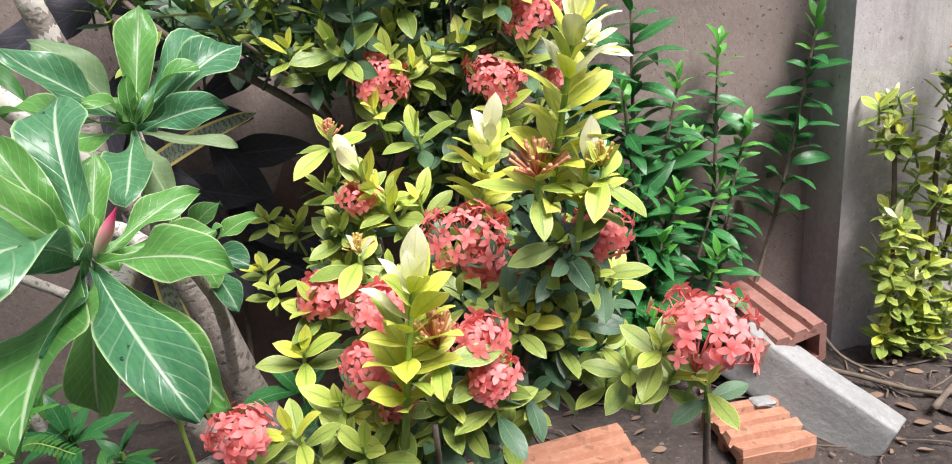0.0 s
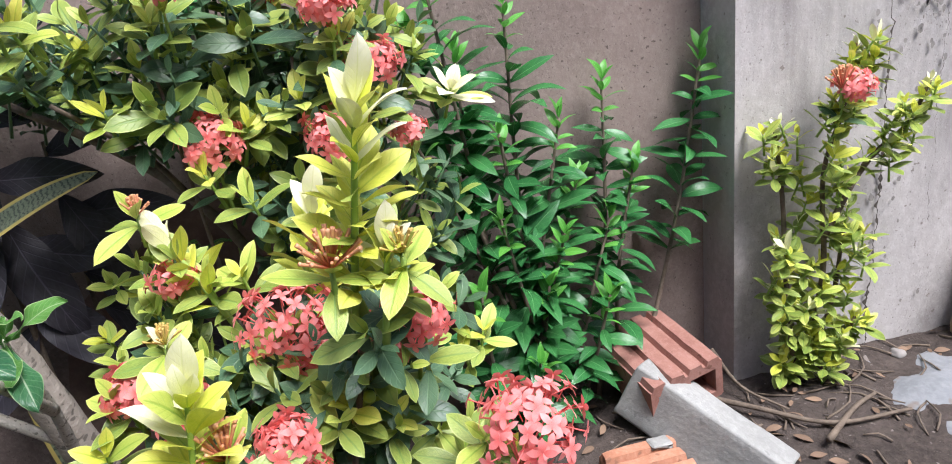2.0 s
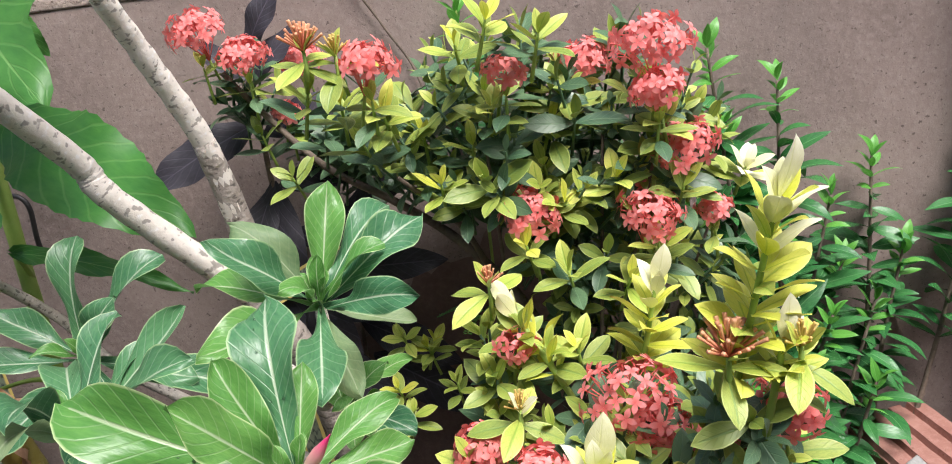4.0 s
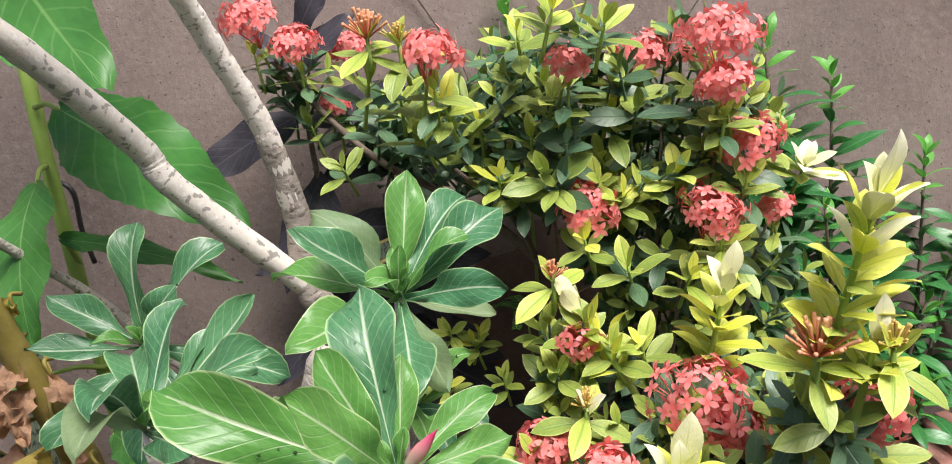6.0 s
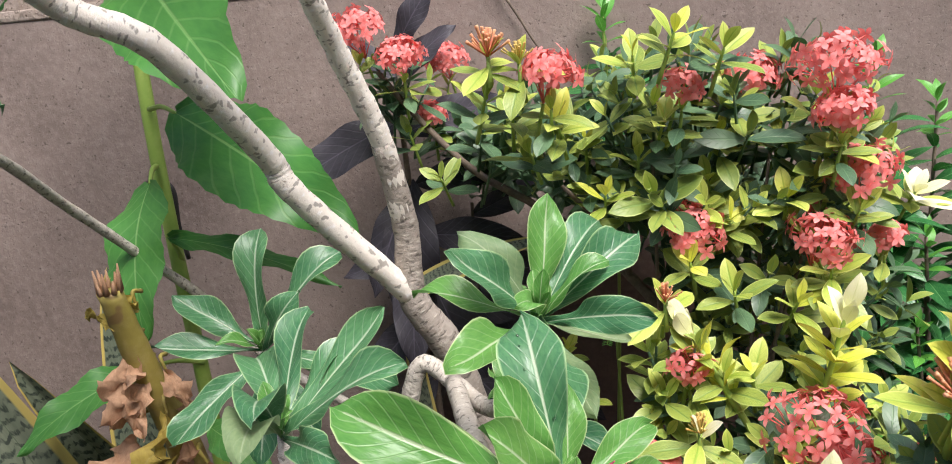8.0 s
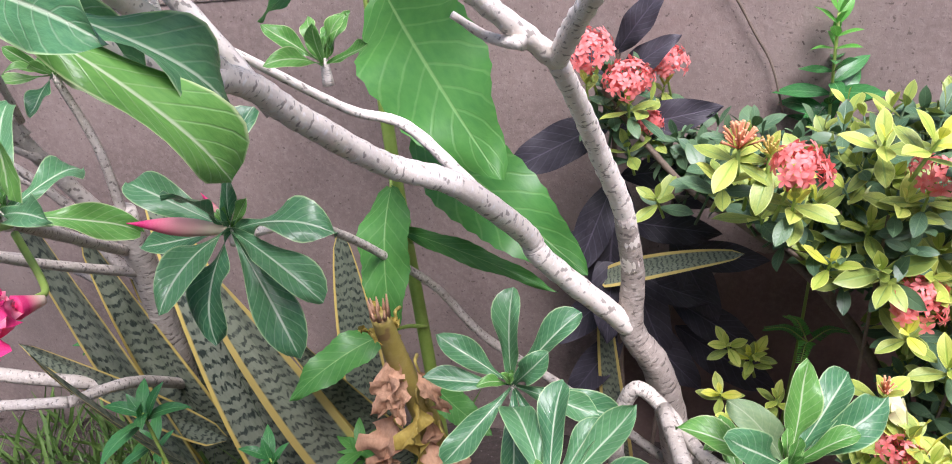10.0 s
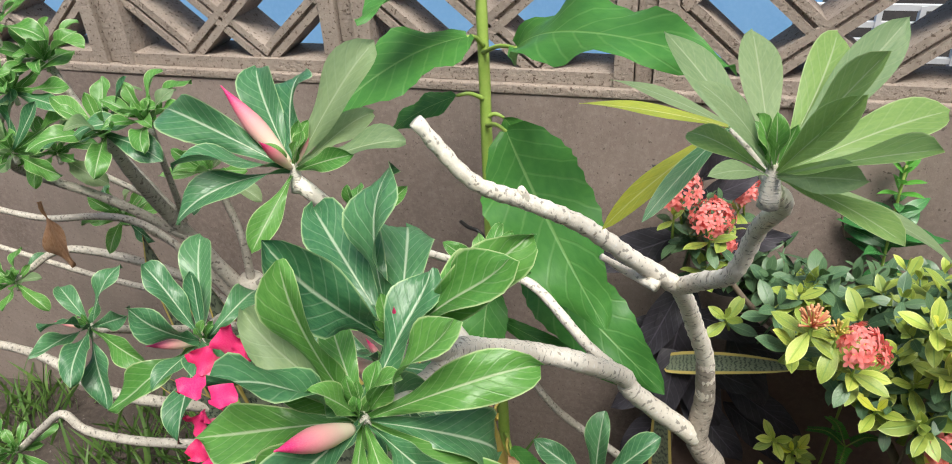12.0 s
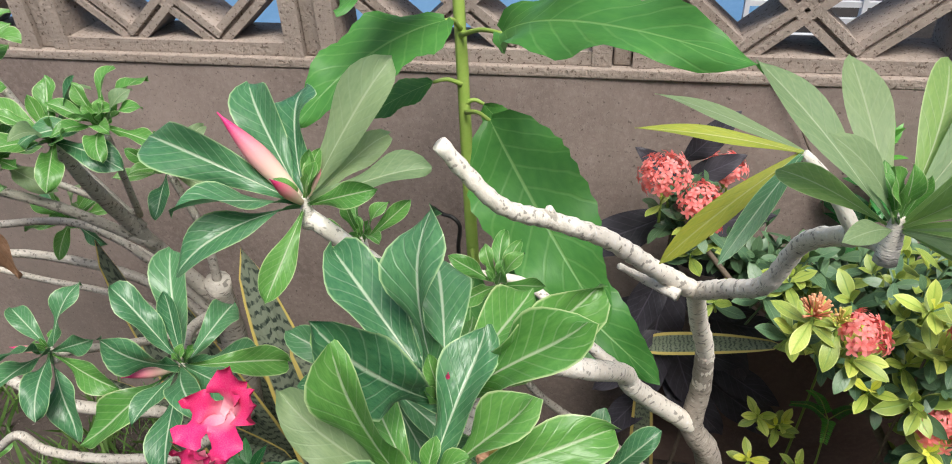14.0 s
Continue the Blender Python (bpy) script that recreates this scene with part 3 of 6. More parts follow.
# the yard behind the pierced blocks
house = thing("house", (-0.3, 3.4, 0), "blue-painted house wall with a maroon base seen through the blocks", "house")
part("wall", soft_box("house_wall", (-6, 3.2, 0.42), (0.55, 3.4, 3.0), M_BLUE, 0), house)
part("plinth", soft_box("plinth", (-6, 3.17, -0.1), (0.55, 3.4, 0.418), M_MAROON, 0.01), house, label="maroon painted base")
# plain board whose near-black paint stands in for the unlit area right of the house
dark_backing = thing("dark_backdrop", (2.2, 3.6, 0), "near-black backdrop standing for the unlit area behind the wall", "shed")
part("back_wall", soft_box("dark_board", (0.56, 3.3, -0.1), (5, 3.4, 2.8), M_SHADE, 0), dark_backing)
grille = thing("window_grille", (0.52, 2.9, 0.45), "white-framed steel ventilation grille behind the wall", "grille")
gv, gf = [], []
for k in range(8):
    slab(gv, gf, (0.43, 2.9, 0.42 + k * 0.055), (0.93, 2.92, 0.438 + k * 0.055))
for k in range(5):
    slab(gv, gf, (0.43 + k * 0.12, 2.895, 0.42), (0.446 + k * 0.12, 2.925, 0.82))
part("frame", mesh_of("grille_frame", gv, gf, M_WHITE, smooth=False), grille)
for x in (0.44, 0.90):
    gv, gf = [], []
    slab(gv, gf, (x, 2.9, -0.05), (x + 0.02, 2.92, 0.42))
    part("leg", mesh_of("grille_leg", gv, gf, M_WHITE, smooth=False), grille)


# ---- bricks and blocks on the soil ----


def hollow_brick(name, at, turn, length, width, height, mat, label, chip=0.0, seed=0):
    """A ribbed clay block with two square holes along its length (its x)."""
    ribs = 4
    outline = []
    for k in range(ribs):
        a, b = -width / 2 + width * k / ribs, -width / 2 + width * (k + 1) / ribs
        g = width / ribs * 0.16
        outline += [(a + g * 0.5, height - 0.010), (a + g * 1.3, height), (b - g * 1.3, height), (b - g * 0.5, height - 0.010)]
    right = [(width / 2, height - 0.01), (width / 2, 0.004)]
    low = [(width / 2 - 0.004, 0), (-width / 2 + 0.004, 0)]
    left = [(-width / 2, 0.004), (-width / 2, height - 0.01)]
    ring = outline + right + low + left
    bm = bmesh.new()
    n = 14
    rows = []
    for i in range(n + 1):
        x = -length / 2 + length * i / n
        row = []
        for y, z in ring:
            wob = noise.noise_vector(Vector((x * 30, y * 30, z * 30 + seed))) * 0.0012
            dx = chip * noise.noise(Vector((y * 45, z * 45, seed))) if i in (0, n) else 0
            dz = -abs(chip) * max(0, noise.noise(Vector((x * 22, y * 30, seed + 5)))) * 0.6 if z > height * 0.8 else 0
            row.append(bm.verts.new(Vector((x + dx, y, z + dz)) + wob))
        rows.append(row)
    m = len(ring)
    for i in range(n):
        for k in range(m):
            bm.faces.new((rows[i][k], rows[i][(k + 1) % m], rows[i + 1][(k + 1) % m], rows[i + 1][k]))
    t = 0.014
    holes = [(-width / 2 + t, -t / 2), (t / 2, width / 2 - t)]
    for end, x in ((0, -length / 2), (n, length / 2)):
        edge = rows[end]
        loops = []
        for y0, y1 in holes:
            loops.append([bm.verts.new((x, y, z)) for y, z in ((y0, t), (y1, t), (y1, height - t - 0.010), (y0, height - t - 0.010))])
        edges = [bm.edges.get((edge[k], edge[(k + 1) % m])) for k in range(m)]
        for lp in loops:
            edges += [bm.edges.new((lp[k], lp[(k + 1) % 4])) for k in range(4)]
        bmesh.ops.triangle_fill(bm, edges=edges, use_beauty=True)
        for f in [f for f in bm.faces if len(f.verts) == 3 and any(all(v in lp for v in f.verts) for lp in loops)]:
            bm.faces.remove(f)
        if end == 0:
            first = loops
        else:
            for a, b in zip(first, loops):
                for k in range(4):
                    bm.faces.new((a[k], b[k], b[(k + 1) % 4], a[(k + 1) % 4]))
    bmesh.ops.recalc_face_normals(bm, faces=bm.faces[:])
    me = bpy.data.meshes.new(name)
    bm.to_mesh(me)
    bm.free()
    me.materials.append(mat)
    ob = new(name, me)
    ob.matrix_world = Matrix.Translation(at) @ turn
    return tagged(ob, label, "brick", "clay bricks on the soil")


hollow_brick("hollow_brick", (1.118, 1.372, 0.078), Euler((radians(-8), radians(-7), radians(98))).to_matrix().to_4x4(), 0.172, 0.142, 0.088, M_BRICK, "dusty pink ribbed hollow clay brick leaning on the grey block", 0.002, 1)
hollow_brick("hollow_brick", (1.012, 1.203, -0.012), Euler((radians(4), radians(3), radians(2))).to_matrix().to_4x4(), 0.125, 0.122, 0.070, M_BRICK_O, "broken orange clay brick with a grey mortar blob", 0.012, 2)
hollow_brick("hollow_brick", (0.655, 1.170, 0.005), Euler((0, radians(-1), radians(4))).to_matrix().to_4x4(), 0.29, 0.125, 0.075, M_BRICK_O, "orange ribbed clay brick under the flowering shrub", 0.003, 3)
mortar = new("mortar_lump", soft_box("mortar_lump", (-0.018, -0.012, 0), (0.018, 0.012, 0.012), M_CONC, 0.004, 0.006, 3, 4))
mortar.matrix_world = Matrix.Translation((1.05, 1.243, 0.052))
tagged(mortar, "grey lump of old mortar stuck on the brick", "mortar")
axis = Vector((-0.130, 0.180, 0.098)).normalized()
wide = (Vector((0.05, 0.045, -0.012)) - axis * axis.dot(Vector((0.05, 0.045, -0.012)))).normalized()
upw = axis.cross(wide)
upw = upw if upw.z > 0 else -upw
lump = new("concrete_block", soft_box("concrete_block", (-0.012, -0.012, -0.098), (0.262, 0.052, 0.004), M_CONC, 0.005, 0.0035, 5, 2))
lump.matrix_world = Matrix.Translation((1.196, 1.124, 0.056)) @ Matrix((axis, wide, upw)).transposed().to_4x4()
tagged(lump, "broken pale grey concrete block leaning on the brick", "concrete block")
patch = thing("cement_patch", (1.62, 1.2, 0), "pale grey cement screed spilled on the soil", "cement")
pv, pf = [], []
for j in range(33):
    for i in range(49):
        x, y = 1.45 + 0.80 * i / 48, 0.95 + 0.46 * j / 32
        edge = min(i, 48 - i, j, 32 - j) / 9
        h = lift_of(x, y) + 0.012 + 0.012 * noise.noise(Vector((x * 9, y * 9, 2))) + 0.004 * noise.noise(Vector((x * 40, y * 40, 5))) - 0.03 * max(0, 1 - edge - 0.6 * noise.noise(Vector((x * 14, y * 14, 0))))
        pv.append((x, y, h))
pf = [(j * 49 + i, j * 49 + i + 1, (j + 1) * 49 + i + 1, (j + 1) * 49 + i) for j in range(32) for i in range(48)]
part("screed", mesh_of("screed", pv, pf, M_SLAB), patch)
can = thing("jerrycan", (1.83, 1.33, 0), "yellowed translucent plastic can leaning on the grey wall", "can")
cm = Matrix.Translation((1.85, 1.345, 0.0)) @ Matrix.Rotation(radians(12), 4, "Y")
part("body", soft_box("can_body", (-0.085, -0.055, -0.02), (0.085, 0.055, 0.24), M_PLASTIC, 0.03), can, cm)
part("handle", tube_mesh("can_handle", M_PLASTIC, [(-0.05, 0, 0.235), (-0.045, 0, 0.27), (0.0, 0, 0.28), (0.045, 0, 0.27), (0.05, 0, 0.235)], 0.011, 0.011, 8), can, cm)
stone_spots = [(1.50, 1.395, 0.015), (0.30, 0.98, 0.05), (0.36, 1.02, 0.035), (1.62, 1.36, 0.013)]
for k, (x, y, r) in enumerate(stone_spots):
    bm = bmesh.new()
    bmesh.ops.create_icosphere(bm, subdivisions=3, radius=r)
    for v in bm.verts:
        v.co = v.co * (1 + 0.35 * noise.noise(v.co / r * 0.9 + Vector((k * 3, 0, 0))))
        v.co.z *= 0.65
    me = bpy.data.meshes.new("stone")
    bm.to_mesh(me)
    bm.free()
    for p in me.polygons:
        p.use_smooth = True
    me.materials.append(M_STAIN)
    ob = tagged(new("stone", me), "small rough grey stone half sunk in the soil", "stone", "stones")
    ob.matrix_world = Matrix.Translation((x, y, lift_of(x, y) + r * 0.25))

# ---- leaf shapes ----
rng = random.Random(5)
ADEN = [blade(w, 1.9, 0.74, b, f, wv * 1.5, rl, t, n=16, half=3, tipcurl=c) for w, b, f, wv, rl, t, c in
        ((0.150, 0.40, 0.60, 0.26, 1.3, 0.10, 0.2), (0.162, 0.80, 0.45, 0.30, 1.7, -0.25, 0.45), (0.142, 0.15, 0.80, 0.20, 1.2, 0.30, -0.35), (0.158, 0.60, 0.55, 0.34, 1.5, -0.15, -0.65), (0.148, 0.30, 0.65, 0.26, 2.1, 0.40, 0.55), (0.140, 0.95, 0.62, 0.26, 1.4, -0.45, 0.3))]
ADEN_M = [blade(0.118, 1.8, 0.74, b, 0.35, 0.14, 1.3, t, n=14, half=3) for b, t in ((0.3, 0.2), (0.7, -0.3), (0.1, 0.3))]
ADEN_N = [blade(0.068, 1.4, 0.7, b, 0.3, 0.10, 1.4, t, n=12, half=3) for b, t in ((0.3, 0.5), (0.5, -0.4))]
IXO = [blade(0.195, 1.2, 0.82, b, 0.30, 0.06, 1.2, t, n=7, half=1) for b, t in ((0.35, 0.1), (0.6, -0.1), (0.15, 0.2), (0.85, 0.0))]
IXO_FINE = [blade(0.198, 1.2, 0.82, b, 0.30, 0.07, 1.2, t, n=9, half=2) for b, t in ((0.35, 0.1), (0.65, -0.15), (0.1, 0.2))]
LANCE = [blade(0.155, 0.92, 1.0, b, 0.35, 0.05, 1.5, t, n=8, half=2) for b, t in ((0.55, 0.1), (0.9, -0.15), (0.3, 0.15), (1.15, 0.0))]
BROAD = [blade(0.122, 0.78, 0.72, b, 0.22, 0.26, 2.7, t, 0.025, n=26, half=3) for b, t in ((0.5, 0.15), (0.8, -0.2), (0.2, 0.1))]
BROAD_D = [blade(0.165, 0.95, 0.85, b, 0.18, 0.16, 2.5, t, 0.0, n=16, half=3) for b, t in ((0.5, 0.15), (0.8, -0.2), (0.2, 0.1))]
SWORD = [blade(0.074, 0.62, 0.50, b, 0.5, 0.05, 1.0, t, n=14, half=3) for b, t in ((0.12, 0.25), (0.25, -0.3), (0.05, 0.1))]
GRASS = [blade(0.022, 0.6, 0.6, b, 0.3, 0, 1, 0, n=4, half=1) for b in (0.7, 1.3, 0.3)]
MESHES = {}


def leaf_mesh(kind, shapes, i, mat):
    key = (kind, i % len(shapes), mat.name)
    if key not in MESHES:
        v, f, uv = shapes[i % len(shapes)]
        MESHES[key] = mesh_of("leaf", v, f, mat, uv)
    return MESHES[key]


def polar(az, el):
    a, e = radians(az), radians(el)
    return Vector((math.cos(a) * math.cos(e), math.sin(a) * math.cos(e), math.sin(e)))


# ---- the desert roses ----
BUD = tube([(0, 0, 0), (0.3, 0, 0), (0.62, 0, 0), (0.9, 0, 0), (1.0, 0, 0)], 0.066, 0.062, 12, 6)


def bud_shape():
    v, f, uv = BUD
    v = v.copy()
    for i, p in enumerate(v):
        s = min(1.0, max(0.0, p[0]))
        r = 0.55 + 1.05 * math.sin(math.pi * min(1, s * 0.95 + 0.1)) ** 1.0 * (0.7 + 0.6 * (s if s < 0.55 else 1.1 - s)) - 0.45 * s ** 4
        tw = s * 1.6
        y, z = p[1] * r, p[2] * r
        v[i] = (s, y * math.cos(tw) - z * math.sin(tw), y * math.sin(tw) + z * math.cos(tw))
    uv = np.array([(u, min(1.0, max(0.0, q))) for u, q in uv])
    return v, f, uv


BUD_SHAPE = bud_shape()
BUD_MESH = mesh_of("bud", *BUD_SHAPE[:2], M_PINK, BUD_SHAPE[2])


dome = bmesh.new()
bmesh.ops.create_uvsphere(dome, u_segments=10, v_segments=7, radius=1.0)
for v in dome.verts:
    v.co.z *= 0.55
DROP_MESH = bpy.data.meshes.new("water_drop")
dome.to_mesh(DROP_MESH)
dome.free()
DROP_MESH.polygons.foreach_set("use_smooth", [True] * len(DROP_MESH.polygons))
DROP_MESH.materials.append(M_DROP)


def rosette(parent, centre, leaves, seed, young=0.25, pale=0.0, buds=(), mats=None, crown=0.007, shapes=ADEN, drops=0):
    """A whorl of leaves at the end of a limb, each leaf its own piece."""
    r = random.Random(seed)
    c = Vector(centre)
    top = Vector((0, -0.55, 0.83))
    core = tube([(0, 0, -0.016), (0, 0, 0.0), (0, 0, crown)], crown * 0.75, crown * 0.4, 8, 3)
    whorl = part("rosette", mesh_of("crown", *core[:2], M_BARK, core[2]), parent, Matrix.Translation(c))
    for i, (az, el, size) in enumerate(leaves):
        d = polar(az, el)
        small = size < 0.075
        mat = M_ADEN_Y if small or r.random() < young else M_ADEN
        if r.random() < pale:
            mat = M_ADEN_P
        if mats:
            mat = mats[i % len(mats)]
        up = top + 0.25 * Vector((r.uniform(-1, 1), r.uniform(-1, 1), 0))
        shape = r.randrange(6)
        at = aim(c + d * crown * 0.6, d, up, size, r.uniform(-0.4, 0.4))
        part("leaf", leaf_mesh("adenium%d" % len(shapes), shapes, shape, mat), whorl, at)
        if size > 0.1:
            grid = shapes[shape % len(shapes)][0]
            for _ in range(r.randint(0, drops)):
                p = Vector(grid[r.randrange(6, 14) * 7 + r.choice((1, 2, 4, 5))])
                part("water_drop", DROP_MESH, whorl, at @ Matrix.Translation(p) @ Matrix.Scale(r.uniform(0.004, 0.011), 4), "clear water drop")
    for k in range(5):
        d = polar(r.uniform(0, 360), r.uniform(55, 85))
        part("leaf", leaf_mesh("adenium", ADEN, k, M_ADEN_Y), whorl, aim(c + d * 0.004, d, top, r.uniform(0.018, 0.034)))
    for az, el, size in buds:
        d = polar(az, el)
        part("bud", BUD_MESH, whorl, aim(c + d * 0.006, d, top, size), "pink and cream twisted flower bud")
    return whorl


def whorl_of(n, size, seed, lean=(0, -0.2, 1), spread=(15, 70)):
    """Directions of the leaves of a regular rosette."""
    r = random.Random(seed)
    turn = Vector((0, 0, 1)).rotation_difference(Vector(lean).normalized())
    out = []
    for i in range(n):
        el = spread[1] + (spread[0] - spread[1]) * (i / (n - 1)) ** 0.8 + r.uniform(-8, 8)
        d = turn @ polar(i * 137.5 + r.uniform(-14, 14), el)
        out.append((math.degrees(math.atan2(d.y, d.x)), math.degrees(math.asin(max(-1, min(1, d.z)))), size * r.uniform(0.75, 1.1) * (0.62 + 0.38 * i / (n - 1))))
    return out

# placed heads and limbs
ROS_A = ((0.316, 0.842, 0.709), [(68, 65, 0.088), (-139, 46, 0.093), (180, 54, 0.081), (171, 15, 0.088), (28, 28, 0.095), (4, 38, 0.061), (-31, 10, 0.083), (6, -18, 0.064), (-83, -12, 0.095), (-68, -24, 0.079), (-107, 33, 0.053), (50, 33, 0.094), (-122, 7, 0.1), (-39, 80, 0.037)])
ROS_B = ((0.320, 0.692, 0.669), [(103, 50, 0.101), (165, 65, 0.073), (-133, 52, 0.086), (79, 58, 0.058), (41, 15, 0.065), (26, -1, 0.062), (-34, 2, 0.095), (-89, 20, 0.085), (-87, -5, 0.085), (-69, -17, 0.058), (-57, -26, 0.115), (-50, -24, 0.12), (-88, -12, 0.13), (170, 24, 0.128), (146, -2, 0.12), (-92, 15, 0.12), (173, -76, 0.09)])
ROS_C = ((0.052, 1.018, 0.628), [(80, 76, 0.117), (19, 46, 0.118), (176, 37, 0.102), (-168, 12, 0.102), (-133, -28, 0.112), (6, -23, 0.129), (-6, -15, 0.1), (-85, -44, 0.107), (-44, -40, 0.1), (-21, 52, 0.08), (-135, 27, 0.05)])
ROS_C2 = ((0.114, 0.860, 0.622), [(86, 36, 0.115), (117, 10, 0.117), (34, 40, 0.122), (53, 32, 0.091), (-77, 35, 0.119), (140, 72, 0.042), (-49, 52, 0.040), (-9, 31, 0.120), (-82, 24, 0.121), (-47, 11, 0.090)])
ROS_D = ((-0.192, 0.929, 0.878), [(18, 67, 0.125), (-10, 4, 0.12), (-25, -21, 0.125), (-39, -45, 0.14), (-77, -32, 0.115), (-95, -10, 0.115), (-175, -9, 0.1), (-104, 44, 0.085), (-20, 49, 0.05), (171, 20, 0.12)])
ROS_H = ((-0.398, 0.880, 0.918), [(162, 44, 0.112), (117, 34, 0.137), (-145, -27, 0.137), (-127, 52, 0.101), (123, 60, 0.081), (-75, -22, 0.12), (-25, 10, 0.11), (86, 1, 0.1), (48, -29, 0.12), (-99, -3, 0.08), (-48, 11, 0.11), (66, -32, 0.12)])
ROS_I = ((-0.610, 0.918, 0.873), [(154, 20, 0.084), (64, 48, 0.087), (-66, -9, 0.097), (-49, -28, 0.115), (-14, -12, 0.104), (-10, 28, 0.091), (-82, 35, 0.089), (-96, 15, 0.087)])
ROS_F = ((-0.145, 0.747, 1.230), [(131, 29, 0.101), (45, 48, 0.104), (105, 31, 0.088), (172, 18, 0.111), (-131, 20, 0.08), (-132, -9, 0.084), (17, 13, 0.08), (-101, -33, 0.063), (-10, 22, 0.054), (50, 22, 0.067)])
ROS_E2 = ((-0.036, 0.652, 1.168), [(-129, 57, 0.117), (103, 62, 0.106), (19, 41, 0.107), (-7, 46, 0.105), (140, 23, 0.115), (72, 0, 0.11), (107, 8, 0.11), (93, -13, 0.1), (132, 11, 0.12), (156, 0, 0.1)])
ROS_E1 = ((-0.036, 0.597, 1.158), [(180, 73, 0.104), (174, 42, 0.086), (-150, 43, 0.057), (2, 55, 0.042), (13, 52, 0.086), (26, 11, 0.099), (71, 41, 0.09), (-172, -13, 0.107), (-123, 45, 0.1), (-105, 4, 0.1), (-22, -11, 0.088), (43, -41, 0.105), (28, -52, 0.115), (-49, -24, 0.06), (-53, -50, 0.08), (-72, -15, 0.105), (-154, -39, 0.09), (-115, 56, 0.05), (128, 10, 0.07), (80, -38, 0.085)])
ROS_G = ((0.162, 0.662, 1.296), [(135, 32, 0.09), (69, 33, 0.085), (43, 41, 0.09), (-53, 58, 0.08), (-57, 52, 0.065), (-66, 25, 0.065), (-59, 7, 0.075), (-133, 17, 0.042), (128, -2, 0.06), (-161, 50, 0.06), (100, 32, 0.085), (34, 9, 0.095), (-58, 31, 0.09)])
LONE = ((0.147, 0.765, 1.276), [(141, 2, 0.102), (179, 6, 0.092), (-161, -41, 0.1), (-126, -25, 0.084)])
BUDS_F = ((-0.145, 0.747, 1.230), [(174, 51, 0.071), (-98, 51, 0.04), (46, 59, 0.03)])
BUDS_H = ((-0.398, 0.880, 0.918), [(-122, 26, 0.062), (127, 52, 0.032)])
BUDS_D = ((-0.192, 0.929, 0.878), [(-129, 26, 0.09), (-168, 66, 0.04)])
HANG = ((0.162, 0.662, 1.296), [(17, -29, 0.115)])
ROS_J = ((0.286, 1.049, 0.540), [(-8, 26, 0.073), (-62, -24, 0.089), (-69, 51, 0.058), (-40, 38, 0.051), (-110, 30, 0.060), (-70, -6, 0.070)])
ROS_L = ((0.302, 0.924, 0.582), [(-86, 33, 0.071), (119, 18, 0.070), (-13, 47, 0.062), (-40, 3, 0.078), (-77, 8, 0.076), (107, 29, 0.083), (-26, 34, 0.044)])
SMALL = [(-0.595, 1.030, 1.102), (-0.779, 1.080, 1.130), (-0.749, 1.020, 1.070), (-0.863, 1.270, 0.812), (-1.113, 1.200, 0.675), (-0.589, 1.200, 0.967), (-0.746, 1.120, 1.166), (-0.800, 1.100, 1.215), (-1.019, 1.000, 0.443), (-0.876, 1.350, 0.411), (-0.167, 0.880, 1.105), (-0.055, 0.920, 1.037), (-0.539, 1.050, 1.114), (-0.766, 1.100, 1.030)]
TRUNK = [(0.260, 1.220, 0.274), (0.236, 1.180, 0.457), (0.214, 1.150, 0.565), (0.184, 1.135, 0.632)]
LIMB_R = [(0.184, 1.135, 0.632), (0.186, 1.130, 0.716), (0.177, 1.100, 0.812), (0.157, 1.060, 0.894), (0.143, 1.010, 0.963), (0.131, 0.952, 1.025)]
ARM_L = [(0.131, 0.952, 1.025), (0.085, 0.910, 1.081), (0.046, 0.875, 1.131), (0.004, 0.836, 1.172), (-0.031, 0.803, 1.205), (-0.066, 0.791, 1.256)]
ARM_R = [(0.131, 0.952, 1.025), (0.151, 0.913, 1.062), (0.172, 0.875, 1.099), (0.182, 0.842, 1.164), (0.182, 0.753, 1.232), (0.162, 0.664, 1.288)]
LIMB_L = [(0.184, 1.135, 0.632), (0.094, 1.060, 0.772), (0.077, 1.040, 0.817)]
LIMB_LO = [(0.094, 1.060, 0.772), (0.077, 1.040, 0.817), (0.040, 0.938, 0.920), (-0.010, 0.902, 0.957), (-0.031, 0.820, 1.025), (-0.037, 0.765, 1.070), (-0.038, 0.700, 1.095), (-0.036, 0.610, 1.145)]
STALK_F = [(-0.040, 0.800, 1.040), (-0.090, 0.785, 1.130), (-0.145, 0.747, 1.222)]
STALK_E2 = [(-0.038, 0.765, 1.068), (-0.036, 0.652, 1.160)]
LIMB_UP = [(0.094, 1.060, 0.772), (0.077, 1.040, 0.817), (0.035, 1.010, 0.885), (-0.036, 1.040, 0.940), (-0.091, 1.024, 0.966), (-0.141, 0.930, 1.050)]
LIMB_A = [(0.163, 1.120, 0.430), (0.168, 1.105, 0.505), (0.190, 1.100, 0.565), (0.225, 1.085, 0.548), (0.272, 0.980, 0.570), (0.316, 0.842, 0.692)]
TWIG = [(0.111, 0.914, 1.049), (0.082, 0.930, 1.051), (0.057, 0.920, 1.072)]
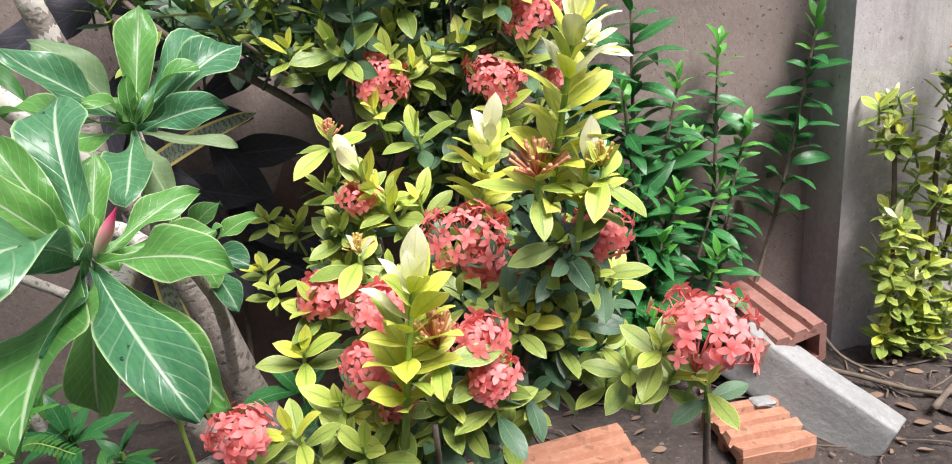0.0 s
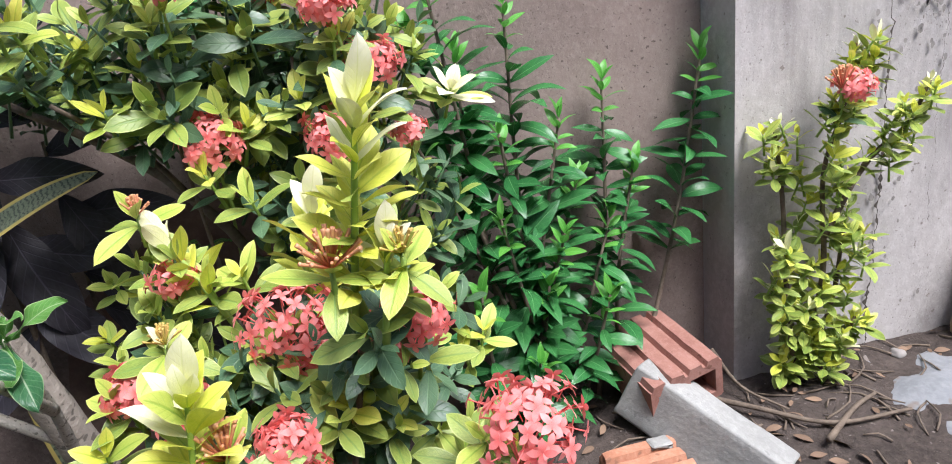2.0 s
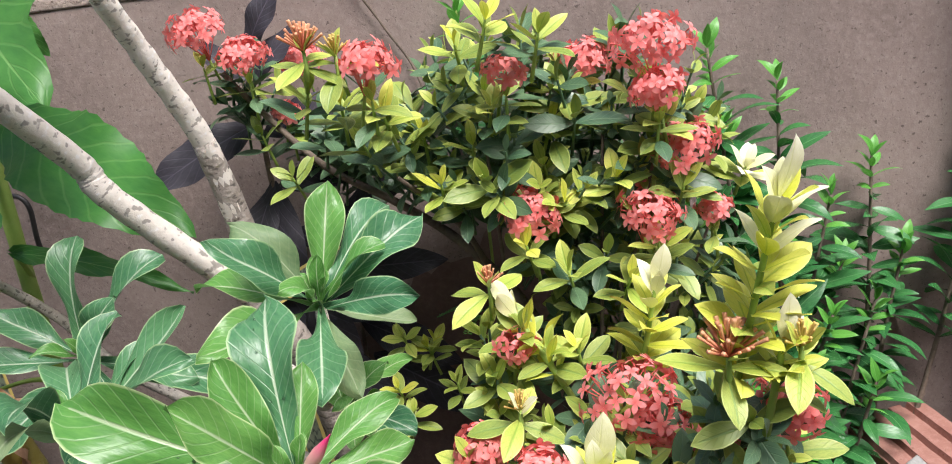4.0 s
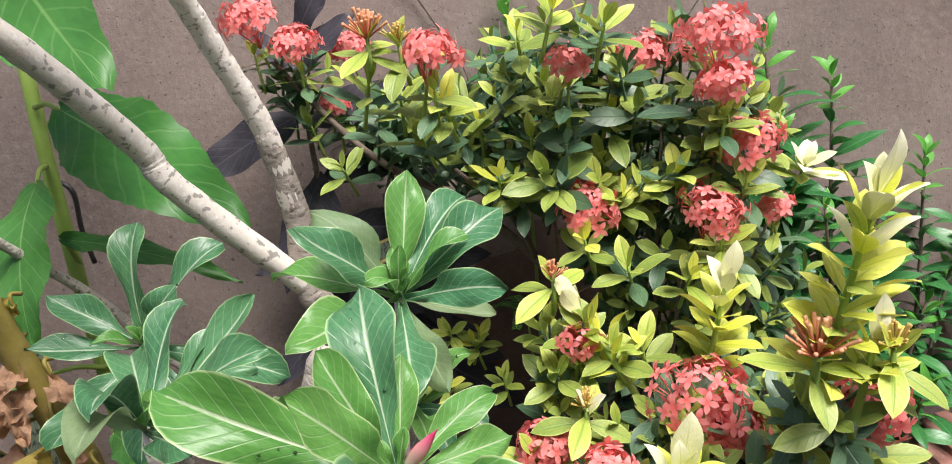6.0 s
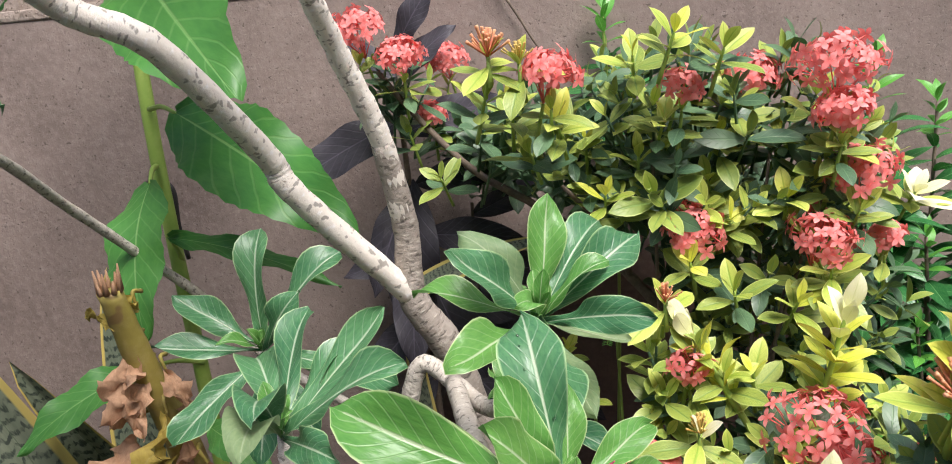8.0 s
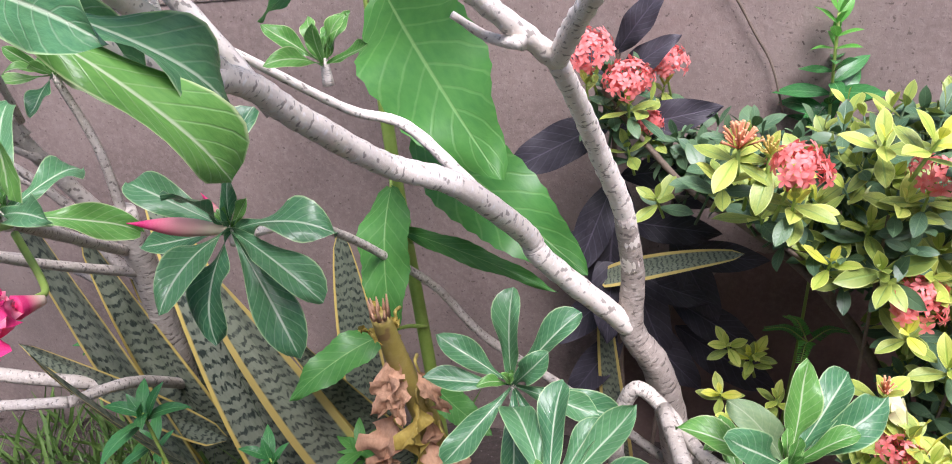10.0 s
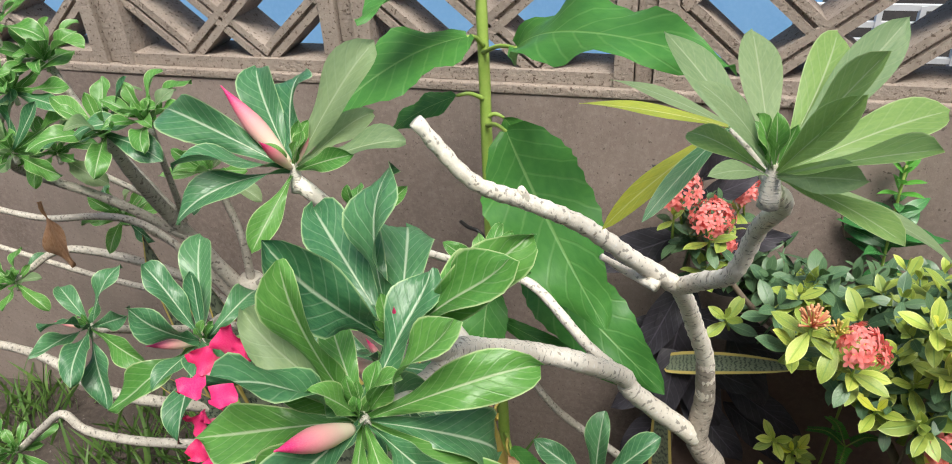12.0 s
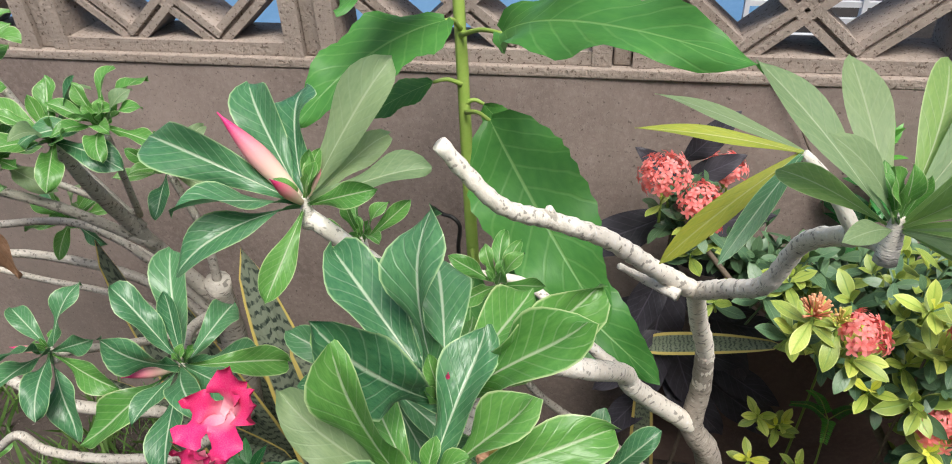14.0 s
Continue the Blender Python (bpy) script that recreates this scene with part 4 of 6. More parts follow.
HEADS = [(0.119, 1.340, 0.926, 0.038), (0.176, 1.330, 0.891, 0.031), (0.223, 1.460, 0.876, 0.032), (0.201, 1.400, 0.808, 0.019), (0.350, 1.100, 0.863, 0.031), (0.488, 1.140, 0.837, 0.023), (0.592, 1.250, 0.829, 0.038), (0.646, 1.140, 0.842, 0.043), (0.644, 1.120, 0.797, 0.030), (0.680, 1.150, 0.729, 0.036), (0.629, 1.120, 0.663, 0.038), (0.501, 1.150, 0.677, 0.034), (0.713, 1.160, 0.651, 0.021)]
HEADS_LOW = [(0.552, 0.943, 0.546, 0.043), (0.577, 0.930, 0.521, 0.029), (0.654, 0.860, 0.567, 0.029), (0.629, 0.880, 0.541, 0.027), (0.411, 0.950, 0.512, 0.027), (0.458, 0.900, 0.514, 0.025), (0.538, 0.832, 0.502, 0.025), (0.544, 0.825, 0.470, 0.023), (0.445, 0.860, 0.477, 0.026), (0.344, 0.800, 0.478, 0.025), (0.712, 0.776, 0.502, 0.043), (0.457, 1.000, 0.587, 0.021), (0.463, 0.850, 0.445, 0.015)]
YOUNG = [(0.328, 1.164, 0.777), (0.393, 1.200, 0.777), (0.417, 1.200, 0.732), (0.447, 1.170, 0.761), (0.406, 1.150, 0.725), (0.473, 1.100, 0.892), (0.526, 1.120, 0.872), (0.441, 1.150, 0.872), (0.598, 1.140, 0.709), (0.670, 1.130, 0.690), (0.781, 1.230, 0.680), (0.542, 1.200, 0.775), (0.525, 1.180, 0.726), (0.615, 1.200, 0.763), (0.540, 1.150, 0.686), (0.529, 1.100, 0.622), (0.596, 1.100, 0.604), (0.489, 1.120, 0.651), (0.285, 1.120, 0.844), (0.356, 1.120, 0.815), (0.213, 1.300, 0.733), (0.471, 1.150, 0.800), (0.312, 1.150, 0.827), (0.173, 1.350, 0.787), (0.370, 1.200, 0.751), (0.651, 1.130, 0.767)]
YOUNG_LOW = [(0.320, 1.300, 0.492), (0.362, 1.300, 0.478), (0.387, 1.250, 0.436), (0.308, 1.250, 0.439), (0.326, 1.220, 0.417), (0.352, 1.300, 0.471), (0.661, 0.876, 0.410), (0.385, 0.920, 0.474), (0.417, 0.850, 0.422), (0.376, 0.820, 0.456), (0.430, 0.820, 0.428), (0.588, 0.866, 0.498), (0.507, 0.840, 0.448), (0.557, 0.870, 0.387), (0.414, 0.860, 0.450), (0.695, 0.800, 0.458), (0.684, 0.800, 0.484), (0.759, 1.118, 0.401), (0.486, 0.990, 0.585), (0.622, 0.870, 0.477), (0.717, 1.150, 0.454), (0.730, 1.120, 0.377), (0.402, 0.940, 0.512), (0.516, 1.000, 0.577), (0.672, 0.840, 0.445), (0.457, 0.850, 0.425), (0.629, 1.100, 0.639)]
SPIKES = [((0.612, 0.845, 0.615), (0.639, 0.815, 0.786)), ((0.575, 0.985, 0.563), (0.597, 0.978, 0.672)), ((0.472, 0.805, 0.478), (0.496, 0.790, 0.620)), ((0.488, 0.990, 0.567), (0.444, 1.020, 0.649)), ((0.633, 0.830, 0.610), (0.643, 0.825, 0.673))]
BUDS = [(0.440, 1.016, 0.649), (0.450, 0.937, 0.556), (0.597, 0.826, 0.636), (0.647, 0.820, 0.639), (0.292, 1.100, 0.886), (0.322, 1.100, 0.879), (0.501, 0.800, 0.522)]

desert_rose = thing("desert_rose", (0.26, 1.22, 0.15), "large desert rose with pale limbs, glossy leaves and pink buds", "shrub")
base = (0.285, 1.25, lift_of(0.285, 1.25) - 0.03)
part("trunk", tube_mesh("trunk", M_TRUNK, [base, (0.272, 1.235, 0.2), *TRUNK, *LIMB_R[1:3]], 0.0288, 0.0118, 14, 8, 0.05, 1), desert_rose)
part("limb", tube_mesh("limb", M_BARK, LIMB_R[1:], 0.0128, 0.0088, 12, 10, 0.08, 2), desert_rose)
part("limb", tube_mesh("limb", M_BARK, ARM_L, 0.0092, 0.0055, 12, 12, 0.12, 3), desert_rose, label="bare pale limb with a cut end and leaf scars")
part("limb", tube_mesh("limb", M_BARK, ARM_R, 0.0092, 0.0056, 12, 12, 0.12, 4), desert_rose)
part("limb", tube_mesh("limb", M_BARK, [*LIMB_L, *LIMB_LO[2:]], 0.0140, 0.0074, 12, 12, 0.06, 5), desert_rose)
part("limb", tube_mesh("limb", M_BARK, LIMB_UP, 0.0085, 0.0042, 10, 10, 0.08, 7), desert_rose)
part("limb", tube_mesh("limb", M_BARK, STALK_F, 0.0072, 0.0059, 10, 8, 0.08, 8), desert_rose)
part("limb", tube_mesh("limb", M_BARK, STALK_E2, 0.0072, 0.0059, 10, 8, 0.08, 9), desert_rose)
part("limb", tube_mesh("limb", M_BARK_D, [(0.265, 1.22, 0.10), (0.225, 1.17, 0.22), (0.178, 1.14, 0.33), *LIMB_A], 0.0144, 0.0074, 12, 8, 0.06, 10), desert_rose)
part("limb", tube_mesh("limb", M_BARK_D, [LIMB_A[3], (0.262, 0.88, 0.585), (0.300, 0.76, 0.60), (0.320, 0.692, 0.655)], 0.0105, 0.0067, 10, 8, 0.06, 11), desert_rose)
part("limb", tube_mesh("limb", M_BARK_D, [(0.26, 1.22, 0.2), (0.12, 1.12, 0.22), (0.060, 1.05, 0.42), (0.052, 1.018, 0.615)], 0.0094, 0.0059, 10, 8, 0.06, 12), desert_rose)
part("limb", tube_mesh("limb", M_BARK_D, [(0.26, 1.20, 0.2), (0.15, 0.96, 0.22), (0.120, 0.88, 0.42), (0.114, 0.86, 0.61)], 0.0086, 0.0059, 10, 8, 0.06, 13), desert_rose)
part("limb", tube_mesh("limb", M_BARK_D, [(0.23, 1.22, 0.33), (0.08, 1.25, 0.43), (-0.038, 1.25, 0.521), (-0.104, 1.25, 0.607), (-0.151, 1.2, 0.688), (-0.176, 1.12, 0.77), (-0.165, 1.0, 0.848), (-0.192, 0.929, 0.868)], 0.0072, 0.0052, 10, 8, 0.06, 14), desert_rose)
part("twig", tube_mesh("twig", M_BARK, TWIG, 0.006, 0.003, 8, 6, 0.1, 15), desert_rose)
part("twig", tube_mesh("twig", M_BARK, [ARM_L[3], (ARM_L[3][0] - 0.002, ARM_L[3][1] - 0.008, ARM_L[3][2] + 0.016)], 0.006, 0.003, 8, 4, 0.1, 16), desert_rose)
rosette(desert_rose, *ROS_A, 1, 0.2, 0.2, drops=2)
rosette(desert_rose, *ROS_J, 19, 0.15, 0.0)
rosette(desert_rose, *ROS_L, 20, 0.5, 0.0)
part("limb", tube_mesh("limb", M_BARK_D, [(0.25, 1.2, 0.30), (0.272, 1.13, 0.42), ROS_J[0]], 0.008, 0.0045, 10, 8, 0.06, 41), desert_rose)
part("limb", tube_mesh("limb", M_BARK_D, [(0.272, 1.13, 0.42), (0.295, 1.02, 0.50), ROS_L[0]], 0.007, 0.0045, 10, 8, 0.06, 42), desert_rose)
rosette(desert_rose, *ROS_B, 2, 0.6, 0.05, [(-27, 50, 0.036), (-9, 58, 0.018)], drops=5)
rosette(desert_rose, *ROS_C, 3, 0.05, drops=3)
rosette(desert_rose, *ROS_C2, 4, 0.15, 0.1, drops=3)
rosette(desert_rose, *ROS_D, 5, 0.1, 0, BUDS_D[1])
rosette(desert_rose, *ROS_E2, 7, 0.3, 0.1, [(-60, 70, 0.035)])
rosette(desert_rose, *ROS_E1, 8, 0.3, 0.12)
part("bud", BUD_MESH, desert_rose, aim((-0.036, 0.582, 1.166), (-0.12, -0.80, 0.58), (0, -0.3, 1), 0.066) @ Matrix.Scale(1.1, 4, (0, 1, 0)), "large pink flower bud with a cream base")
rosette(desert_rose, *ROS_F, 9, 0.1, 0.15, BUDS_F[1])
# M_ADEN_L leaves here carry the backlight in their base colour
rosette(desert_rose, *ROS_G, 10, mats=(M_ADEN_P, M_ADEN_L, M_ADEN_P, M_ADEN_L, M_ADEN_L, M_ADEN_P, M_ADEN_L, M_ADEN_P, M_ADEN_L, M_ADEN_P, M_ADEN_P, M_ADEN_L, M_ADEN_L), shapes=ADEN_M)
rosette(desert_rose, SMALL[10], whorl_of(9, 0.055, 71, spread=(25, 75)), 61, 0.6)
rosette(desert_rose, SMALL[11], whorl_of(8, 0.065, 72, (0.1, 0, 1), (20, 70)), 62, 0.3)
for k, (mat, i) in enumerate(((M_ADEN_P, 0), (M_ADEN_O, 2), (M_ADEN_O, 1), (M_ADEN, 3))):
    az, el, size = LONE[1][k]
    part("leaf", leaf_mesh("slim", ADEN_N, i, mat), desert_rose, aim(LONE[0], polar(az, el), (0, -0.4, 0.9), size), "pale or yellowing older leaf")
part("twig", tube_mesh("twig", M_BARK, [ARM_R[4], Vector(ARM_R[4]).lerp(Vector(LONE[0]), 0.6) + Vector((0, 0, 0.004)), LONE[0]], 0.0045, 0.003, 8, 6, 0.1, 17), desert_rose)
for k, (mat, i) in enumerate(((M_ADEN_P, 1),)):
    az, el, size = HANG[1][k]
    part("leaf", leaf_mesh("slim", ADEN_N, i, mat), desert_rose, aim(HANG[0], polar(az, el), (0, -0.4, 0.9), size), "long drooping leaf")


def open_flower(parent, at, way, size, seed):
    r = random.Random(seed)
    c, d = Vector(at), Vector(way).normalized()
    cup = part("flower", tube_mesh("flower_tube", M_PINK, [c - d * size * 0.6, c - d * size * 0.3, c], size * 0.1, size * 0.28, 10, 4), parent, label="open deep pink five-petalled flower")
    side = d.orthogonal().normalized()
    for k in range(5):
        out = (Matrix.Rotation(math.tau * k / 5 + r.uniform(-0.2, 0.2), 3, d) @ side) * 0.85 + d * 0.5
        part("petal", leaf_mesh("petal", PETAL, k, M_HOT), cup, aim(c, out, d, size * r.uniform(0.9, 1.15), r.uniform(-0.4, 0.4)))


PETAL = [blade(0.30, 1.5, 0.6, b, 0.25, 0.55, 2.1, t, n=10, half=3) for b, t in ((0.5, 0.3), (0.9, -0.3), (0.2, 0.4))]
second_rose = thing("desert_rose", (-0.62, 1.28, 0.1), "spreading desert rose with many thin grey limbs and small rosettes", "shrub")
floor2 = lift_of(-0.66, 1.3) - 0.02
part("trunk", tube_mesh("trunk", M_BARK_D, [(-0.68, 1.33, floor2), (-0.66, 1.31, 0.3), (-0.62, 1.27, 0.55), (-0.58, 1.22, 0.75)], 0.035, 0.020, 12, 8, 0.06, 21), second_rose)
part("limb", tube_mesh("limb", M_BARK_D, [(-0.60, 1.24, 0.68), (-0.632, 1.15, 0.893), (-0.60, 1.06, 1.03), SMALL[0]], 0.0136, 0.0068, 10, 8, 0.06, 22), second_rose)
part("limb", tube_mesh("limb", M_BARK_D, [(-0.62, 1.16, 0.86), (-0.70, 1.10, 0.96), (-0.80, 1.06, 1.02), SMALL[2]], 0.0085, 0.0051, 10, 8, 0.06, 23), second_rose)
part("limb", tube_mesh("limb", M_BARK_D, [(-0.78, 1.07, 1.01), (-0.85, 1.09, 1.06), SMALL[1]], 0.0059, 0.0043, 8, 8, 0.06, 24), second_rose)
part("limb", tube_mesh("limb", M_BARK_D, [(-0.62, 1.15, 0.90), (-0.70, 1.13, 1.05), SMALL[6]], 0.0068, 0.0051, 8, 8, 0.06, 25), second_rose)
part("limb", tube_mesh("limb", M_BARK_D, [SMALL[6], (-0.79, 1.11, 1.17), SMALL[7]], 0.0051, 0.0043, 8, 8, 0.06, 26), second_rose)
part("limb", tube_mesh("limb", M_BARK_D, [(-0.62, 1.26, 0.6), (-0.80, 1.29, 0.68), (-1.058, 1.30, 0.70), (-1.10, 1.22, 0.69), SMALL[4]], 0.0110, 0.0051, 8, 8, 0.06, 27), second_rose)
part("limb", tube_mesh("limb", M_BARK_D, [(-0.61, 1.24, 0.66), (-0.74, 1.27, 0.75), SMALL[3]], 0.0085, 0.0051, 8, 8, 0.06, 28), second_rose)
part("limb", tube_mesh("limb", M_BARK_D, [(-0.59, 1.23, 0.70), (-0.57, 1.21, 0.85), SMALL[5]], 0.0085, 0.0051, 8, 8, 0.06, 29), second_rose)
part("limb", tube_mesh("limb", M_BARK_D, [(-0.66, 1.31, 0.32), (-0.891, 1.15, 0.47), (-1.10, 1.17, 0.52), (-1.35, 1.20, 0.50)], 0.0136, 0.0076, 10, 8, 0.06, 30), second_rose)
part("limb", tube_mesh("limb", M_BARK_D, [(-0.60, 1.02, 0.545), (-0.72, 1.00, 0.545), (-0.82, 1.0, 0.545), (-0.86, 1.0, 0.575), (-0.92, 1.0, 0.53), SMALL[8]], 0.0085, 0.0068, 10, 8, 0.06, 31), second_rose)
part("limb", tube_mesh("limb", M_BARK_D, [(-0.64, 1.29, 0.35), (-0.58, 1.12, 0.50), (-0.60, 1.02, 0.545)], 0.0102, 0.0085, 10, 8, 0.06, 32), second_rose)
part("limb", tube_mesh("limb", M_BARK_D, [(-0.61, 1.25, 0.62), (-0.62, 1.08, 0.74), (-0.61, 0.925, 0.865)], 0.0085, 0.0059, 10, 8, 0.06, 33), second_rose)
part("limb", tube_mesh("limb", M_BARK_D, [(-0.60, 1.22, 0.68), (-0.52, 1.05, 0.80), (-0.41, 0.89, 0.905)], 0.0093, 0.0068, 10, 8, 0.06, 34), second_rose)
part("limb", tube_mesh("limb", M_BARK_D, [(-0.60, 1.24, 0.64), (-0.75, 1.2, 0.85), (-0.98, 1.2, 0.84), (-1.15, 1.2, 0.86)], 0.0076, 0.0051, 8, 8, 0.06, 35), second_rose)
part("limb", tube_mesh("limb", M_BARK_D, [(-0.63, 1.28, 0.5), (-0.85, 1.33, 0.58), (-1.1, 1.35, 0.60), (-1.35, 1.3, 0.7)], 0.0085, 0.0051, 8, 8, 0.06, 36), second_rose)
rosette(second_rose, *ROS_H, 11, 0.1, 0, BUDS_H[1])
rosette(second_rose, *ROS_I, 12, 0.15, 0, [(-170, 10, 0.045)])
for k in (0, 1, 2, 3, 4, 5, 6, 7, 8, 12, 13):
    rosette(second_rose, SMALL[k], whorl_of(14, 0.102 if k < 3 else 0.086, 30 + k, (rng.uniform(-0.3, 0.3), -0.35, 1), (-5, 65)), 40 + k, 0.7, 0.15, crown=0.005)
    if k > 9:
        part("limb", tube_mesh("limb", M_BARK_D, [(-0.62, 1.15, 0.92), SMALL[k]], 0.0051, 0.0043, 8, 6, 0.06, 50 + k), second_rose)
open_flower(second_rose, (-0.24, 0.735, 1.035), (-0.1, -0.7, 0.6), 0.042, 1)
part("limb", tube_mesh("limb", M_STEM, [(-0.40, 0.885, 0.905), (-0.30, 0.78, 0.96), (-0.238, 0.748, 1.015)], 0.004, 0.003, 8, 6), second_rose)
open_flower(second_rose, (-0.335, 0.80, 0.868), (-0.3, -0.8, 0.2), 0.042, 2)
part("limb", tube_mesh("limb", M_STEM, [(-0.40, 0.885, 0.895), (-0.34, 0.84, 0.865), (-0.332, 0.82, 0.865)], 0.004, 0.003, 8, 6), second_rose)
part("hanging_leaf", leaf_mesh("adenium", ADEN, 3, M_DRY), second_rose, aim((-0.86, 1.12, 0.93), (0.05, 0, -1), (0, -1, 0), 0.13), "shrivelled brown leaf")


# ---- the ixora shrubs ----
def floret():
    """Four pointed petals at the mouth of a thin tube."""
    verts, faces, uvs = [], [], []
    petal = blade(0.27, 0.95, 0.9, 0.35, 0.15, n=4, half=1)
    tb = tube([(0, 0, -1.6), (0, 0, -0.8), (0, 0, 0.0)], 0.045, 0.075, 5, 1, closed=False)
    verts.extend(tb[0].tolist())
    faces.extend(tb[1])
    uvs.extend([(0.5, 0.0)] * len(tb[0]))
    for k in range(4):
        m = np.array(Matrix.Rotation(math.tau * k / 4 + 0.1, 3, "Z"))
        b = len(verts)
        verts.extend((petal[0] @ m.T).tolist())
        faces.extend([tuple(i + b for i in f) for f in petal[1]])
        uvs.extend(petal[2].tolist())
    return np.array(verts), faces, np.array(uvs)


FLORET = floret()
FLORET_MESH = mesh_of("floret", FLORET[0], FLORET[1], M_RED, FLORET[2])
POD = tube([(0, 0, 0), (0.6, 0, 0), (0.85, 0, 0), (1.0, 0, 0)], 0.026, 0.062, 5, 2)
POD_MESH = {m.name: mesh_of("bud", POD[0], POD[1], m, POD[2]) for m in (M_ORANGE, M_YBUD, M_RED)}


def flower_head(parent, centre, radius, seed, axis=(0, -0.35, 0.94), density=1.0):
    """A domed cluster of red florets on fine stalks."""
    r = random.Random(seed)
    c = Vector(centre)
    ax = (Vector(axis) + Vector((r.uniform(-0.25, 0.25), r.uniform(-0.2, 0.2), 0))).normalized()
    root = c - ax * radius * 0.95
    stalks = Joined()
    n = int((20 + radius * 1050) * density)
    turn = Vector((0, 0, 1)).rotation_difference(ax)
    spots = []
    for i in range(n):
        zz = 1 - 1.12 * (i + 0.5) / n
        rad = math.sqrt(max(0, 1 - zz * zz))
        a = i * 2.39996 + r.uniform(-0.3, 0.3)
        d = turn @ Vector((rad * math.cos(a), rad * math.sin(a), zz * 0.75))
        spots.append((c + d * radius * r.uniform(0.70, 1.15), d))
    for k in range(max(4, n // 5)):
        p, d = spots[k * 5 % n]
        stalks.add(tube([root, root.lerp(p, 0.55) + ax * 0.003, p], 0.0009, 0.0007, 4, 2), Matrix.Identity(4))
    stalks.add(tube([root - ax * 0.04, root], 0.0022, 0.0018, 6, 2), Matrix.Identity(4), 1)
    head = part("flower_head", stalks.mesh("stalks", (M_RED, M_STEM)), parent, label="rounded cluster of coral red four-petalled florets")
    for p, d in spots:
        z = (d + 0.35 * Vector((r.uniform(-1, 1), r.uniform(-1, 1), r.uniform(-1, 1)))).normalized()
        m = Matrix.Translation(p) @ Vector((0, 0, 1)).rotation_difference(z).to_matrix().to_4x4() @ Matrix.Rotation(r.uniform(0, 6), 4, "Z") @ Matrix.Scale(r.uniform(0.0090, 0.0116), 4)
        part("floret", FLORET_MESH, head, m)
    return head


def bud_head(parent, centre, size, seed, mat):
    """A spray of closed buds."""
    r = random.Random(seed)
    c = Vector(centre)
    head = part("bud_head", tube_mesh("bud_stalk", M_STEM, [c - Vector((0, 0, 0.03)), c], 0.0025, 0.002, 6, 2), parent, label="spray of closed orange and yellow buds")
    for i in range(38):
        d = polar(i * 137.5, 28 + 60 * r.random())
        part("bud", POD_MESH[mat.name], head, aim(c, d, (0, 0, 1), size * r.uniform(0.65, 1.1)))


def shoot_leaves(at, way, nodes, size, gap, r, wide=0.9):
    """Poses of paired leaves along a shoot, tip first."""
    a = Vector(way).normalized()
    side = a.orthogonal().normalized()
    turn0 = r.uniform(0, 3)
    for k in range(nodes):
        p = Vector(at) - a * gap * k
        s = 0.0 if nodes == 1 else k / (nodes - 1)
        open_ = radians(22 + (62 * wide) * min(1.0, s * 1.5 + 0.12) + r.uniform(-8, 8))
        for h in (0, math.pi):
            q = Matrix.Rotation(turn0 + k * math.pi / 2 + h + r.uniform(-0.25, 0.25), 3, a) @ side
            d = a * math.cos(open_) + q * math.sin(open_)
            yield p, d, a, size * (0.62 + 0.38 * min(1.0, s * 2.2)) * r.uniform(0.85, 1.12), s


def leafy_shoot(parent, at, way, nodes, size, gap, seed, mats, wide=0.9, stem=0.02, fine=True):
    """A shoot whose leaves are pieces of their own. mats: young to old."""
    r = random.Random(seed)
    a = Vector(way).normalized()
    end = Vector(at) - a * (gap * nodes + stem)
    sh = part("leafy_shoot", tube_mesh("shoot_stem", M_STEM, [end, Vector(at) - a * gap * nodes * 0.5, Vector(at)], 0.0024, 0.0014, 6, 3), parent)
    for p, d, ax, sz, s in shoot_leaves(at, way, nodes, size, gap, r, wide):
        mat = mats[min(len(mats) - 1, int(s * len(mats) * 0.999 + r.uniform(-0.25, 0.25)))] if s > 0.05 else mats[0]
        part("leaf", leaf_mesh("ixora", IXO_FINE, r.randrange(3), mat), sh, aim(p, d, ax, sz, r.uniform(-0.25, 0.25)))
    return sh


def foliage(parent, spots, seed, size, label, mats=M_IX, shapes=IXO, weights=(0.32, 0.82), nodes=(2, 6)):
    """The rest of the crown: many leafy shoots in one mesh."""
    r = random.Random(seed)
    jn = Joined()
    for at, way in spots:
        age = r.random()
        for p, d, ax, sz, s in shoot_leaves(at, way, r.randint(*nodes), size * r.uniform(0.62, 1.2), r.uniform(0.009, 0.016), r, r.uniform(0.8, 1.15)):
            x = age + r.uniform(-0.08, 0.08) + s * 0.30
            k = 0 if x < weights[0] else 1 if x < weights[1] else 2
            jn.add(shapes[r.randrange(len(shapes))], aim(p, d, ax, sz * 1.05, r.uniform(-0.3, 0.3)), min(k, len(mats) - 1))
        jn.add(tube([Vector(at) - Vector(way).normalized() * 0.075, at], 0.0022, 0.0014, 5, 1), Matrix.Identity(4), min(2, len(mats) - 1))
    return tagged(part("foliage", jn.mesh("foliage", mats), parent, label=label), kind="stuff")


def inside(r, centre, radii):
    while True:
        q = Vector((r.uniform(-1, 1), r.uniform(-1, 1), r.uniform(-1, 1)))
        if q.length < 1:
            return Vector(centre) + Vector((q.x * radii[0], q.y * radii[1], q.z * radii[2])), q


def crown(r, centre, radii, count):
    out = []
    for _ in range(count):
        p, q = inside(r, centre, radii)
        way = Vector((q.x * 0.7, q.y * 0.6 - 0.35, 0.75 + 0.3 * q.z)) + Vector((r.uniform(-0.3, 0.3), r.uniform(-0.3, 0.3), 0))
        out.append((p, way.normalized()))
    return out


